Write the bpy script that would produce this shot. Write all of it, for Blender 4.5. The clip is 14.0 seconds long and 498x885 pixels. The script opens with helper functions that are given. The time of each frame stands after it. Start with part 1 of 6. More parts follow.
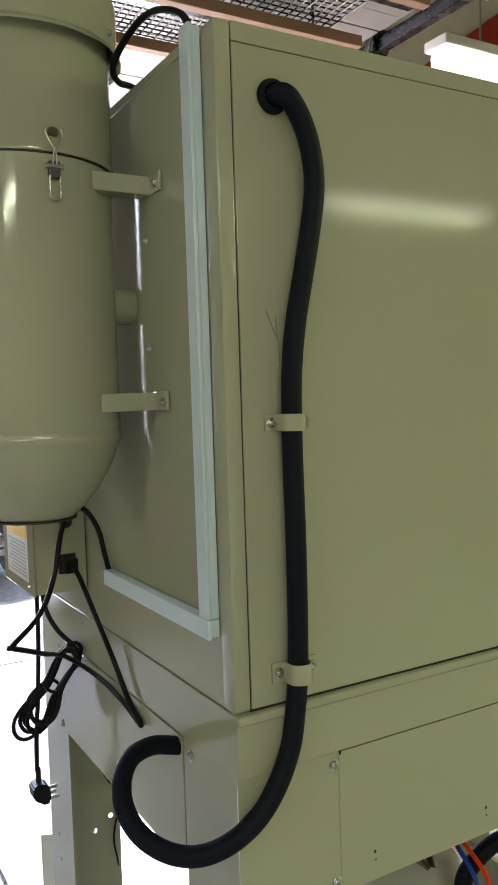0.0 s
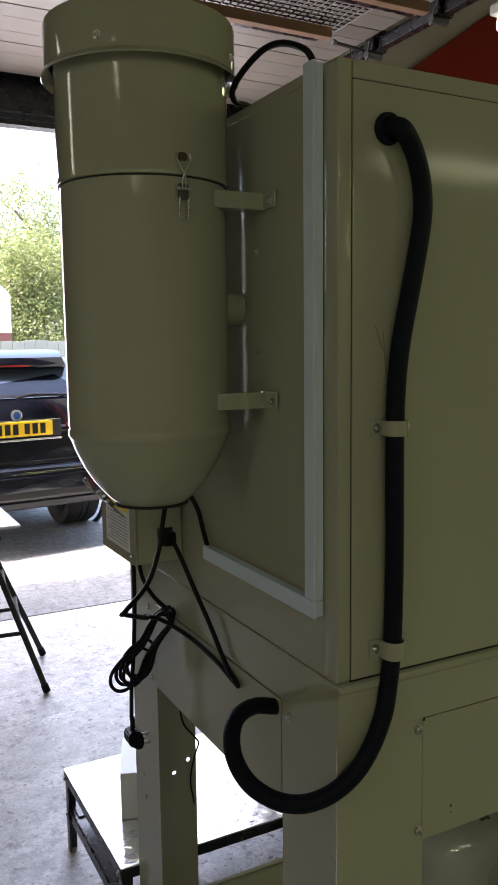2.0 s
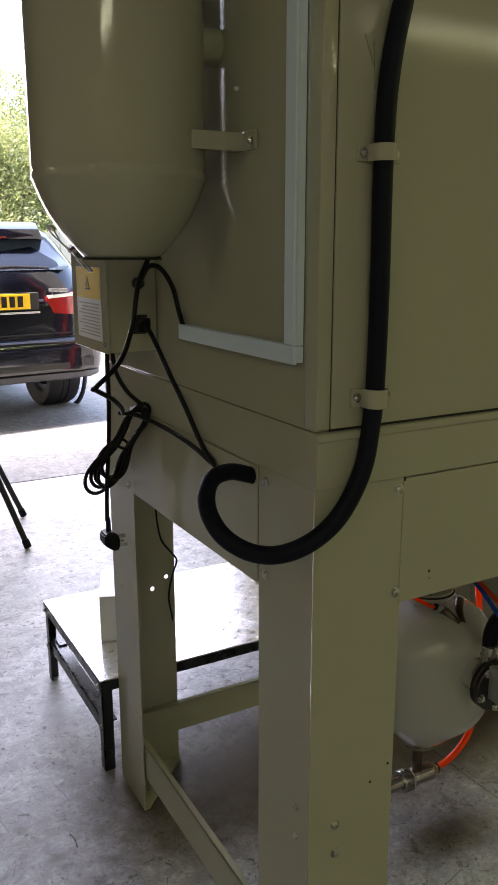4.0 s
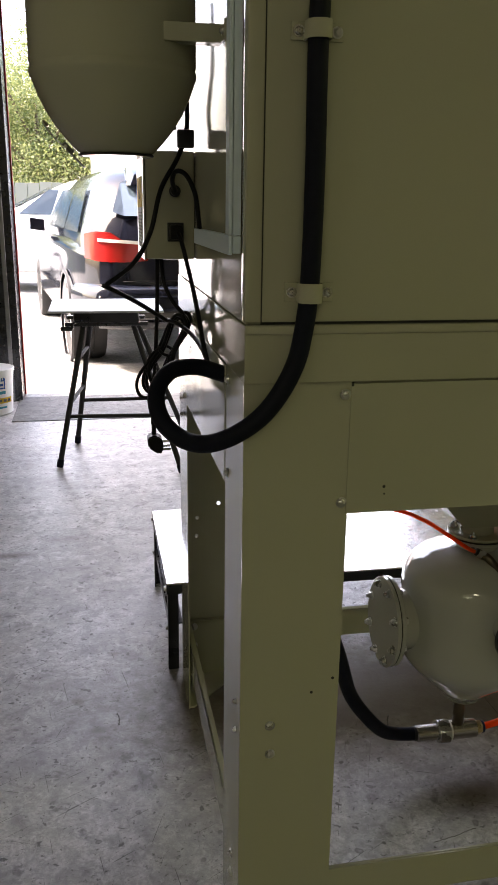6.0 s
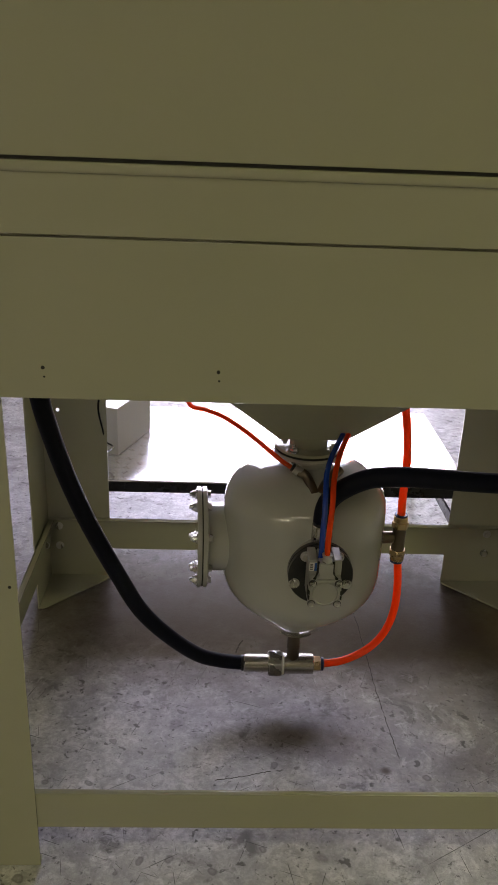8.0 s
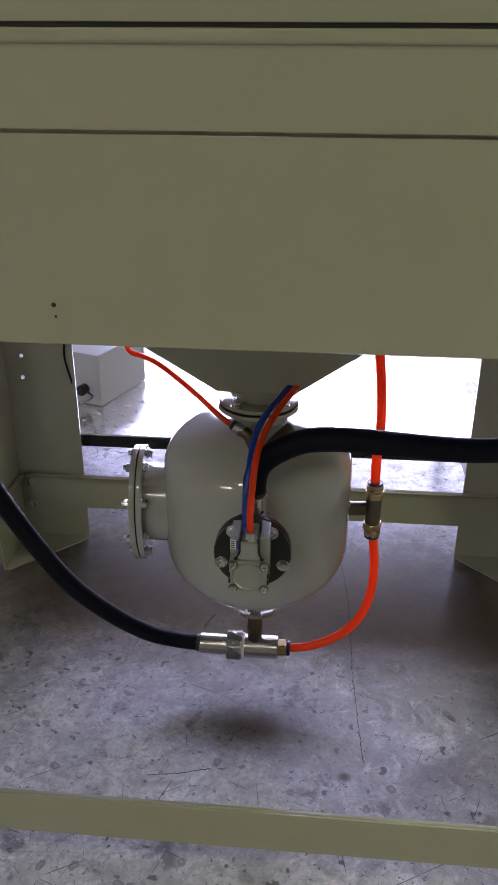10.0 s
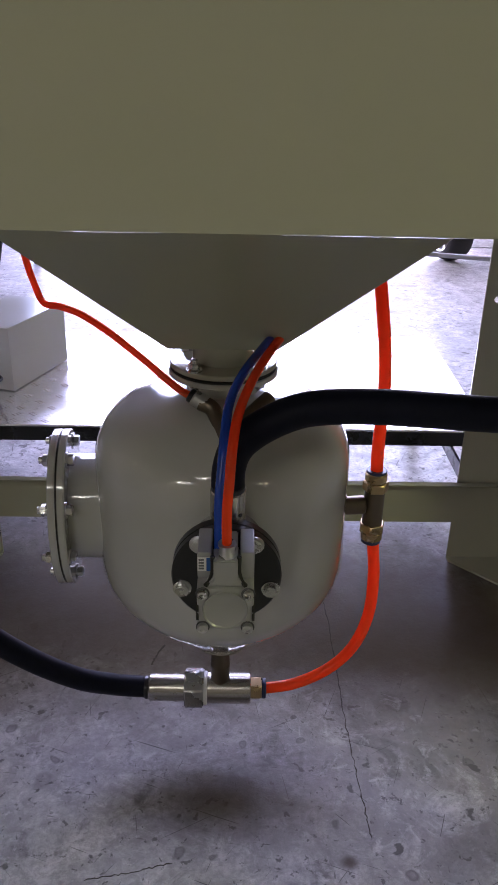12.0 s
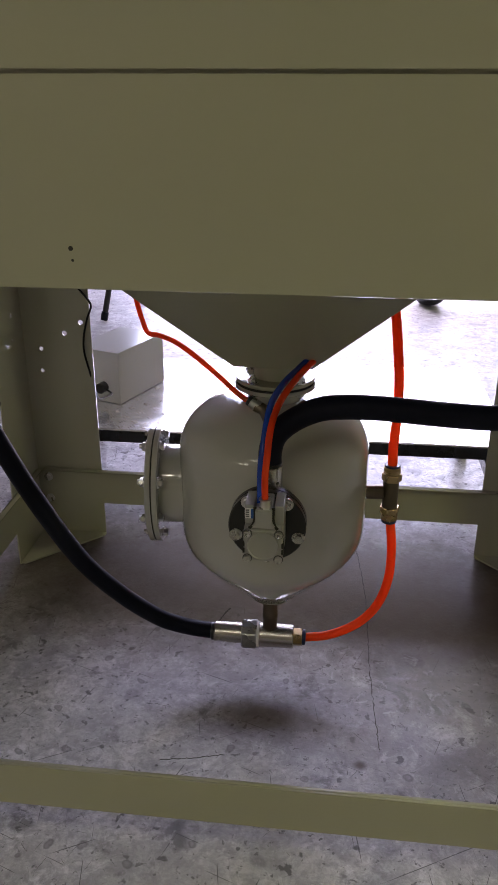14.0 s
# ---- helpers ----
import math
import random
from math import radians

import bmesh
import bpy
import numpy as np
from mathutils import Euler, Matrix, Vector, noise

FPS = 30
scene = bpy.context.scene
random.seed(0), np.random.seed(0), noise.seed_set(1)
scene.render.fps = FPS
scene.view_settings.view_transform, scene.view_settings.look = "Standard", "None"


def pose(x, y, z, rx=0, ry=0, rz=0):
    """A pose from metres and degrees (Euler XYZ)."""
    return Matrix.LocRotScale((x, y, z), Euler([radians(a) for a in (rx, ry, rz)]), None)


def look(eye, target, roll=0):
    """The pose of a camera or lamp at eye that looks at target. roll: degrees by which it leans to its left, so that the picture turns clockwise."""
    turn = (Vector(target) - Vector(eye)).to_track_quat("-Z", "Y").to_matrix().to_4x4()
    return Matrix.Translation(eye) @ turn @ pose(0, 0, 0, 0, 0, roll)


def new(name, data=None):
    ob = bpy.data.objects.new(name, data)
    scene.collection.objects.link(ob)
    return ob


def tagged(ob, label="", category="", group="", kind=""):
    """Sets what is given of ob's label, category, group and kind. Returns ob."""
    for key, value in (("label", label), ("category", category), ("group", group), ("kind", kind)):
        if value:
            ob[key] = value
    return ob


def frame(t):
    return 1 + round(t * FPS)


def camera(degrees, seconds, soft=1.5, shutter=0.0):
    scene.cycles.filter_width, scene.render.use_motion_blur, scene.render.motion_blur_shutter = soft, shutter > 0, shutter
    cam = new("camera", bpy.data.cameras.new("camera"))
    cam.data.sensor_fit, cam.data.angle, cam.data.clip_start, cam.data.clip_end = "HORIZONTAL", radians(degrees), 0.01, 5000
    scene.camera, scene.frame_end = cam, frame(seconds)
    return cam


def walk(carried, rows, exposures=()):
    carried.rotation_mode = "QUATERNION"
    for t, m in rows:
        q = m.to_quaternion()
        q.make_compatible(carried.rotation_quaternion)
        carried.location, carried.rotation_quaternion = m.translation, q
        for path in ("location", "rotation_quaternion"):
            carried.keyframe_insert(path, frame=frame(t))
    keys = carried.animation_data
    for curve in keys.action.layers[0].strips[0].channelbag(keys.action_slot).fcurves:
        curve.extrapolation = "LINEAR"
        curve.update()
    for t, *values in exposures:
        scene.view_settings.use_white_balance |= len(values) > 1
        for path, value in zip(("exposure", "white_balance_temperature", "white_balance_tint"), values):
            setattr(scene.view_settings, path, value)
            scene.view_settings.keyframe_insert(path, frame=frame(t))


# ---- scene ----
cam = camera(34.5, 14.0)
PATH = [
    (0, (0.015, 0.023, 1.403), (1.014, 1.752, 1.286), -1.8),
    (0.5, (-0.031, 0.031, 1.393), (1.009, 1.725, 1.176), -1.0),
    (0.9, (-0.062, 0.02, 1.41), (0.942, 1.735, 1.182), -1.0),
    (1, (-0.069, 0.018, 1.419), (0.927, 1.736, 1.186), -1.0),
    (1.5, (-0.107, 0.0, 1.448), (0.849, 1.742, 1.212), -0.7),
    (2, (-0.121, -0.019, 1.48), (0.8, 1.74, 1.239), -0.7),
    (2.5, (-0.122, -0.029, 1.48), (0.783, 1.738, 1.234), -0.8),
    (3, (-0.118, -0.023, 1.406), (0.77, 1.751, 1.149), -0.9),
    (3.5, (-0.104, -0.012, 1.317), (0.792, 1.74, 0.964), -0.9),
    (4, (-0.102, -0.001, 1.257), (0.833, 1.704, 0.788), -0.1),
    (4.2, (-0.104, 0.007, 1.235), (0.82, 1.706, 0.728), 0.3),
    (6.3, (0.361, -0.184, 1.137), (0.657, 1.715, 0.585), 1.6),
    (6.5, (0.419, -0.141, 1.111), (0.688, 1.764, 0.566), 2.2),
    (7, (0.533, -0.063, 1.109), (0.74, 1.852, 0.572), 1.5),
    (7.1, (0.565, -0.056, 1.106), (0.778, 1.858, 0.565), 1.1),
    (7.5, (0.718, -0.039, 1.088), (0.888, 1.863, 0.494), 1.8),
    (7.8, (0.810, -0.059, 1.088), (0.905, 1.800, 0.356), 2.8),
    (8, (0.858, -0.063, 1.083), (0.936, 1.784, 0.318), 2.3),
    (8.2, (0.893, -0.067, 1.079), (0.95, 1.781, 0.315), 2.0),
    (10.3, (1.103, 0.195, 0.984), (0.941, 1.981, 0.098), 0.4),
    (10.5, (1.089, 0.239, 0.963), (0.943, 2.027, 0.079), 1.0),
    (11, (1.05, 0.332, 0.925), (0.99, 2.127, 0.045), 1.4),
    (11.5, (1.036, 0.377, 0.897), (1.048, 2.171, 0.012), 1.5),
    (12, (1.036, 0.405, 0.849), (1.062, 2.202, -0.028), 1.2),
    (12.5, (1.018, 0.405, 0.825), (1.022, 2.209, -0.038), 1.5),
    (13, (1.016, 0.35, 0.782), (0.982, 2.171, -0.045), 1.1),
    (13.2, (1.034, 0.304, 0.783), (0.976, 2.127, -0.038), 0.9),
    (13.5, (1.064, 0.218, 0.838), (0.988, 2.045, 0.029), 1.4),
    (13.7, (1.086, 0.172, 0.876), (0.957, 1.999, 0.073), 1.2),
    (14, (1.107, 0.101, 0.934), (0.901, 1.922, 0.132), 0.2),
]
EXPOSURES = [(0.0, 4.98, 6350, 14), (0.5, 5.45, 6300, 17), (1.0, 4.75, 6300, 17), (1.5, 4.0, 6450, 16), (2.0, 3.54, 6600, 16), (2.5, 3.85, 6700, 16), (3.0, 3.7, 6800, 16), (4.2, 3.75, 6950, 18), (6.3, 3.42, 7300, 17), (7.5, 3.93, 7200, 23), (8.2, 3.92, 7000, 27), (10.3, 4.33, 5850, 37), (11.5, 4.26, 5800, 39), (12.5, 3.97, 6200, 35), (14.0, 3.92, 6500, 33)]
walk(cam, [(t, look(eye, target, roll)) for t, eye, target, roll in PATH], EXPOSURES)

# ---- world, sun, lamps ----
world = bpy.data.worlds.new("sky")
scene.world = world
world.use_nodes = True
wn = world.node_tree
sky = wn.nodes.new("ShaderNodeTexSky")
sky.sky_type, sky.sun_disc = "NISHITA", False
sky.sun_elevation, sky.sun_rotation = radians(52), radians(276)
sky.dust_density = 4.0
wn.links.new(sky.outputs[0], wn.nodes["Background"].inputs[0])
wn.nodes["Background"].inputs[1].default_value = 0.15

sun = new("sun", bpy.data.lights.new("sun", "SUN"))
sun.data.energy, sun.data.angle, sun.data.color = 2.4, radians(0.5), (1.0, 0.95, 0.88)
sun.matrix_world = look((0, 0, 0), (0.60, -0.06, -0.79))


def tube_or_fill_lamp(x, y, z, power, length):
    """Light of a fluorescent or added fill tube, just below its fitting; yellower past x 1."""
    lamp = new("tube_or_fill_light", bpy.data.lights.new("tube_or_fill_light", "AREA"))
    lamp.data.shape, lamp.data.size, lamp.data.size_y = "RECTANGLE", length, 0.12
    lamp.data.energy, lamp.data.color = power, (0.81, 0.96, 0.38) if x > 1 else (0.88, 0.96, 0.66)
    lamp.matrix_world = pose(x, y, z)


# x, y, z, power, half length
# x -2.4, -2.5 and 4.7 are unseen fill lamps, added to light drum and front
LAMPS = [(3.5, 2.9, 3.0, 1.1, 0.75), (-2.4, 2.9, 3.0, 0.2, 0.75), (4.7, -0.6, 3.0, 4.9, 0.75), (-2.4, -0.6, 3.0, 0.6, 0.75), (5.12, -4.1, 3.1, 0.32, 0.95), (-2.5, -4.1, 3.1, 2.9, 0.95), (0.12, -2.3, 3.0, 0.85, 0.75)]
for x, y, z, power, half in LAMPS:
    tube_or_fill_lamp(x, y, z - 0.085, power, 2 * half - 0.2)


# daylight of the sky standing in the open doorway
day = new("doorway_daylight", bpy.data.lights.new("doorway_daylight", "AREA"))
day.data.shape, day.data.size, day.data.size_y = "RECTANGLE", 2.5, 2.6
day.data.energy, day.data.color = 6.5, (0.99, 0.95, 1.0)
day.matrix_world = look((1.11, 5.0, 1.40), (1.11, 3.0, 1.20))


# ---- materials ----
def shader(name, colour, rough=0.5, metal=0.0, vary=0.08, scale=6.0, fine=90.0, bump=0.05, coat=0.0, spread=0.12, gloss=0.5):
    """A painted, plain or metal surface: cloudy variation in two sizes, uneven gloss and a fine relief."""
    m = bpy.data.materials.new(name)
    m.use_nodes = True
    nt, p = m.node_tree, m.node_tree.nodes["Principled BSDF"]
    co = nt.nodes.new("ShaderNodeTexCoord")
    big, small = nt.nodes.new("ShaderNodeTexNoise"), nt.nodes.new("ShaderNodeTexNoise")
    big.inputs["Scale"].default_value, big.inputs["Detail"].default_value = scale, 5
    small.inputs["Scale"].default_value, small.inputs["Detail"].default_value = fine, 3
    mix = nt.nodes.new("ShaderNodeMix")
    mix.data_type = "RGBA"
    mix.inputs[6].default_value = (*[c * (1 - vary) for c in colour], 1)
    mix.inputs[7].default_value = (*[min(1, c * (1 + vary)) for c in colour], 1)
    add = nt.nodes.new("ShaderNodeMath")
    add.operation = "MULTIPLY_ADD"
    add.inputs[1].default_value, add.inputs[2].default_value = 0.35, 0.0
    nt.links.new(co.outputs["Object"], big.inputs["Vector"])
    nt.links.new(co.outputs["Object"], small.inputs["Vector"])
    nt.links.new(small.outputs["Fac"], add.inputs[0])
    two = nt.nodes.new("ShaderNodeMath")
    two.operation = "MULTIPLY_ADD"
    two.inputs[1].default_value = 0.65
    nt.links.new(big.outputs["Fac"], two.inputs[0])
    nt.links.new(add.outputs[0], two.inputs[2])
    nt.links.new(two.outputs[0], mix.inputs[0])
    nt.links.new(mix.outputs[2], p.inputs["Base Color"])
    ramp = nt.nodes.new("ShaderNodeMapRange")
    ramp.inputs[3].default_value, ramp.inputs[4].default_value = max(0.02, rough - spread), min(1, rough + spread)
    nt.links.new(big.outputs["Fac"], ramp.inputs[0])
    nt.links.new(ramp.outputs[0], p.inputs["Roughness"])
    p.inputs["Metallic"].default_value = metal
    p.inputs["Coat Weight"].default_value = coat
    p.inputs["Specular IOR Level"].default_value = gloss
    p.inputs["Coat Roughness"].default_value = 0.12
    if bump:
        b = nt.nodes.new("ShaderNodeBump")
        b.inputs["Strength"].default_value, b.inputs["Distance"].default_value = bump, 0.002
        nt.links.new(small.outputs["Fac"], b.inputs["Height"])
        nt.links.new(b.outputs[0], p.inputs["Normal"])
    return m


def glow(name, colour, strength):
    m = shader(name, colour, 0.4)
    p = m.node_tree.nodes["Principled BSDF"]
    p.inputs["Emission Color"].default_value = (*colour, 1)
    p.inputs["Emission Strength"].default_value = strength
    return m


def concrete(name, tone, stain, wet=0.0, spills_and_shade=()):
    """Trowelled slab: clouds, darker blotches, pale scuffs, pits and hairline cracks."""
    m = bpy.data.materials.new(name)
    m.use_nodes = True
    nt, p = m.node_tree, m.node_tree.nodes["Principled BSDF"]
    n = nt.nodes
    co = n.new("ShaderNodeTexCoord")

    def noise_node(scale, detail=6, rough=0.6, warp=0.0):
        t = n.new("ShaderNodeTexNoise")
        t.inputs["Scale"].default_value, t.inputs["Detail"].default_value = scale, detail
        t.inputs["Roughness"].default_value, t.inputs["Distortion"].default_value = rough, warp
        nt.links.new(co.outputs["Object"], t.inputs["Vector"])
        return t

    def span(src, a, b, c=0.0, d=1.0):
        r = n.new("ShaderNodeMapRange")
        for k, v in zip((1, 2, 3, 4), (a, b, c, d)):
            r.inputs[k].default_value = v
        nt.links.new(src, r.inputs[0])
        return r.outputs[0]

    def blend(fac, a, colour):
        k = n.new("ShaderNodeMix")
        k.data_type = "RGBA"
        nt.links.new(fac, k.inputs[0])
        nt.links.new(a, k.inputs[6])
        k.inputs[7].default_value = (*colour, 1)
        return k.outputs[2]

    base = n.new("ShaderNodeMix")
    base.data_type = "RGBA"
    base.inputs[6].default_value = (*[c * 0.55 for c in tone], 1)
    base.inputs[7].default_value = (*[c * 1.3 for c in tone], 1)
    clouds = noise_node(2.6, 10, 0.74, 0.4)
    nt.links.new(span(clouds.outputs["Fac"], 0.32, 0.68), base.inputs[0])
    col = base.outputs[2]
    brown = noise_node(1.7, 6, 0.65, 0.8)
    col = blend(span(brown.outputs["Fac"], 0.48, 0.72, 0, 0.55), col, [stain[0] * 1.12, stain[1] * 1.0, stain[2] * 0.85])
    mottle = noise_node(21, 8, 0.74, 0.5)
    col = blend(span(mottle.outputs["Fac"], 0.44, 0.62, 0, 0.8), col, [c * 0.48 for c in tone])
    speck = noise_node(62, 5, 0.7, 0.3)
    col = blend(span(speck.outputs["Fac"], 0.52, 0.66, 0, 0.68), col, [c * 0.45 for c in tone])
    scuff = noise_node(11, 9, 0.8, 1.2)
    col = blend(span(scuff.outputs["Fac"], 0.53, 0.66, 0, 0.55), col, [min(1, c * 1.5) for c in tone])
    grit = noise_node(150, 4, 0.7)
    col = blend(span(grit.outputs["Fac"], 0.46, 0.60, 0, 0.55), col, [c * 0.55 for c in tone])
    blots = noise_node(8.5, 6, 0.62, 0.5)
    col = blend(span(blots.outputs["Fac"], 0.58, 0.68, 0, 0.6), col, [c * 0.8 for c in stain])
    drips = noise_node(17, 5, 0.6, 0.25)
    col = blend(span(drips.outputs["Fac"], 0.60, 0.68, 0, 0.7), col, [c * 0.55 for c in stain])
    spots = noise_node(44, 3, 0.5, 0.2)
    col = blend(span(spots.outputs["Fac"], 0.665, 0.71, 0, 0.85), col, [c * 0.32 for c in stain])
    for turn, sc in ((0.5, (0.25, 0.006, 1)), (-0.35, (0.2, 0.005, 1)), (1.75, (0.22, 0.006, 1)), (1.2, (0.16, 0.005, 1))):
        mp = n.new("ShaderNodeMapping")
        mp.vector_type = "TEXTURE"
        mp.inputs["Rotation"].default_value = (0, 0, turn)
        mp.inputs["Scale"].default_value = sc
        nt.links.new(co.outputs["Object"], mp.inputs["Vector"])
        streak = n.new("ShaderNodeTexNoise")
        streak.inputs["Scale"].default_value, streak.inputs["Detail"].default_value = 1.7, 1
        nt.links.new(mp.outputs[0], streak.inputs["Vector"])
        col = blend(span(streak.outputs["Fac"], 0.752, 0.775, 0, 0.85), col, [c * 0.3 for c in stain])
    if spills_and_shade:
        for turn, sc in ((0.9, (0.07, 0.0035, 1)), (2.35, (0.06, 0.0035, 1)), (-0.1, (0.05, 0.004, 1)), (1.6, (0.035, 0.005, 1))):
            mp = n.new("ShaderNodeMapping")
            mp.vector_type = "TEXTURE"
            mp.inputs["Rotation"].default_value = (0, 0, turn)
            mp.inputs["Scale"].default_value = sc
            nt.links.new(co.outputs["Object"], mp.inputs["Vector"])
            nick = n.new("ShaderNodeTexNoise")
            nick.inputs["Scale"].default_value, nick.inputs["Detail"].default_value = 1.3, 2
            nt.links.new(mp.outputs[0], nick.inputs["Vector"])
            col = blend(span(nick.outputs["Fac"], 0.735, 0.765, 0, 0.75), col, [c * 0.4 for c in stain])
        pits = noise_node(95, 3, 0.6, 0.3)
        col = blend(span(pits.outputs["Fac"], 0.63, 0.68, 0, 0.8), col, [c * 0.45 for c in stain])
        pale = noise_node(34, 6, 0.7, 0.6)
        col = blend(span(pale.outputs["Fac"], 0.58, 0.68, 0, 0.5), col, [min(1, c * 1.45) for c in tone])
        for sc, inner, outer, share, odds in ((6.0, 0.14, 0.2, 0.28, 0.7), (12.0, 0.12, 0.18, 0.42, 0.62), (27.0, 0.15, 0.21, 0.65, 0.66)):
            cells = n.new("ShaderNodeTexVoronoi")
            cells.inputs["Scale"].default_value, cells.inputs["Randomness"].default_value = sc, 1.0
            warp = n.new("ShaderNodeVectorMath")
            warp.operation = "MULTIPLY_ADD"
            nt.links.new(noise_node(9, 4, 0.6).outputs["Color"], warp.inputs[0])
            warp.inputs[1].default_value = (0.05, 0.05, 0)
            nt.links.new(co.outputs["Object"], warp.inputs[2])
            nt.links.new(warp.outputs[0], cells.inputs["Vector"])
            rim = span(cells.outputs["Distance"], inner * 0.6, inner, 0.7, 1.0)
            cut = span(cells.outputs["Distance"], inner, outer, 1.0, 0.0)
            pick = n.new("ShaderNodeSeparateColor")
            nt.links.new(cells.outputs["Color"], pick.inputs[0])
            some = span(pick.outputs[0], odds, odds + 0.05, 0.0, share)
            both = n.new("ShaderNodeMath")
            both.operation = "MULTIPLY"
            nt.links.new(rim, both.inputs[0])
            nt.links.new(cut, both.inputs[1])
            last = n.new("ShaderNodeMath")
            last.operation = "MULTIPLY"
            nt.links.new(both.outputs[0], last.inputs[0])
            nt.links.new(some, last.inputs[1])
            col = blend(last.outputs[0], col, [c * 0.42 for c in stain])
    # soft dark ellipses: stains, and shade under the cabinet put into the colour
    for cx, cy, rx, ry, dark in spills_and_shade:
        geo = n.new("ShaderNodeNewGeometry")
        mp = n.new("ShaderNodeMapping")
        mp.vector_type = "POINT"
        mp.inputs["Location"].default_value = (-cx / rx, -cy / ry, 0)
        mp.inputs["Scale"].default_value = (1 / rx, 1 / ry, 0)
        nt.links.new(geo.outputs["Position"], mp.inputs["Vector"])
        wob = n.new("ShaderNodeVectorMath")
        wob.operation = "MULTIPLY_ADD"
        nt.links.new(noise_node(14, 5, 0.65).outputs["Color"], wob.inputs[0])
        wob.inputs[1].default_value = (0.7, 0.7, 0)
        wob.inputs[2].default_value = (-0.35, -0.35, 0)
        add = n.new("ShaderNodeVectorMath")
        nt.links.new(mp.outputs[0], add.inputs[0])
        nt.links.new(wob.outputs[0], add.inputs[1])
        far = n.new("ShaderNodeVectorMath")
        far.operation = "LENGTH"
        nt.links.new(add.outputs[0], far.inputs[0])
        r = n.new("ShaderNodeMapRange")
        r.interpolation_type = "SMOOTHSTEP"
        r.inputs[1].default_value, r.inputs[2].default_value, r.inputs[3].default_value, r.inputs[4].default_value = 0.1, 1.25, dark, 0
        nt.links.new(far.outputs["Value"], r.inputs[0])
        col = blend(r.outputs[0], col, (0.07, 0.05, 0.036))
    nt.links.new(col, p.inputs["Base Color"])
    nt.links.new(span(mottle.outputs["Fac"], 0.3, 0.7, 0.36 - wet, 0.62 - wet), p.inputs["Roughness"])
    bump = n.new("ShaderNodeBump")
    bump.inputs["Strength"].default_value, bump.inputs["Distance"].default_value = 0.25, 0.002
    nt.links.new(grit.outputs["Fac"], bump.inputs["Height"])
    nt.links.new(bump.outputs[0], p.inputs["Normal"])
    return m


PAINT = shader("greygreen_enamel", (0.366, 0.363, 0.276), 0.085, vary=0.02, scale=1.5, fine=240, bump=0.02, spread=0.012)
# cabinet enamel made greyer and lighter: daylight bounced onto the pot, put into colour
POT_BOUNCE_PAINT = shader("bounce_lit_pot_enamel", (0.455, 0.457, 0.418), 0.06, vary=0.02, scale=5, fine=160, bump=0.03, spread=0.02, coat=0.6)
# wide ellipses at x 1.05, 1.42, 0.75 mix painted cabinet shade with dirt
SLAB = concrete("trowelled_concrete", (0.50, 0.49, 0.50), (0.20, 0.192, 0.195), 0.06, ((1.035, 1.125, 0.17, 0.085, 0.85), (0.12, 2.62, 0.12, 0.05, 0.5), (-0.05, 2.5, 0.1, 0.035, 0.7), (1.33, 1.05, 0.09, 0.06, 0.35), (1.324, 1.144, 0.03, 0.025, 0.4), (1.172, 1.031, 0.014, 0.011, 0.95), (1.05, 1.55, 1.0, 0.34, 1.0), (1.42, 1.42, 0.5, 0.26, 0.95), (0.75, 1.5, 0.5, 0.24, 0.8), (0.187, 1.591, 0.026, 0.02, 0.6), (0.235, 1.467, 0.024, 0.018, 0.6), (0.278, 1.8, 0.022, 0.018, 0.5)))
SILL = concrete("worn_sill_concrete", (0.19, 0.193, 0.195), (0.10, 0.104, 0.112), -0.25)
# light yard concrete toned down: the parked car's shadow partly put into its colour
SHADED_YARD = concrete("shaded_yard_concrete", (0.24, 0.236, 0.23), (0.12, 0.115, 0.11), -0.2)
YARD = concrete("yard_concrete", (0.36, 0.35, 0.33), (0.24, 0.23, 0.21), 0)
RUBBER = shader("black_rubber", (0.006, 0.007, 0.0145), 0.55, vary=0.6, scale=14, bump=0.12, gloss=0.12)
CABLE = shader("black_cable", (0.007, 0.007, 0.008), 0.45, vary=0.2, gloss=0.15)
TUBE_RED = shader("red_air_tube", (1.0, 0.115, 0.022), 0.25, vary=0.04, bump=0.0)
TUBE_BLUE = shader("blue_air_tube", (0.008, 0.05, 0.36), 0.25, vary=0.06, bump=0.0)
NAVY = shader("navy_plastic", (0.008, 0.018, 0.07), 0.35)
STEEL = shader("zinc_steel", (0.55, 0.55, 0.54), 0.28, 1.0, vary=0.12, scale=30)
BRUSHED = shader("turned_steel", (0.50, 0.48, 0.44), 0.24, 1.0, vary=0.15, scale=40)
BRASS = shader("brass", (0.42, 0.30, 0.16), 0.28, 1.0, vary=0.15, scale=40)
BRONZE = shader("dull_bronze", (0.15, 0.12, 0.09), 0.4, 1.0, vary=0.2, scale=40)
CASTAL = shader("cast_aluminium", (0.38, 0.38, 0.375), 0.4, 0.55, vary=0.1, bump=0.15)
BLACK = shader("black_enamel", (0.012, 0.012, 0.014), 0.3, vary=0.2)
GASKET = shader("gasket", (0.015, 0.014, 0.013), 0.7, vary=0.2)
PVC = shader("white_trunking", (0.58, 0.68, 0.78), 0.4, vary=0.03)
WHITE = shader("white_plastic", (0.75, 0.75, 0.73), 0.4, vary=0.03)
PTFE = shader("white_thread_tape", (0.8, 0.8, 0.78), 0.5)
YELLOW = shader("yellow_print", (0.75, 0.52, 0.03), 0.5, vary=0.04)
PAPER = shader("label_paper", (0.62, 0.62, 0.60), 0.5, vary=0.04)
PALEINK = shader("pale_grey_print", (0.33, 0.33, 0.33), 0.6)
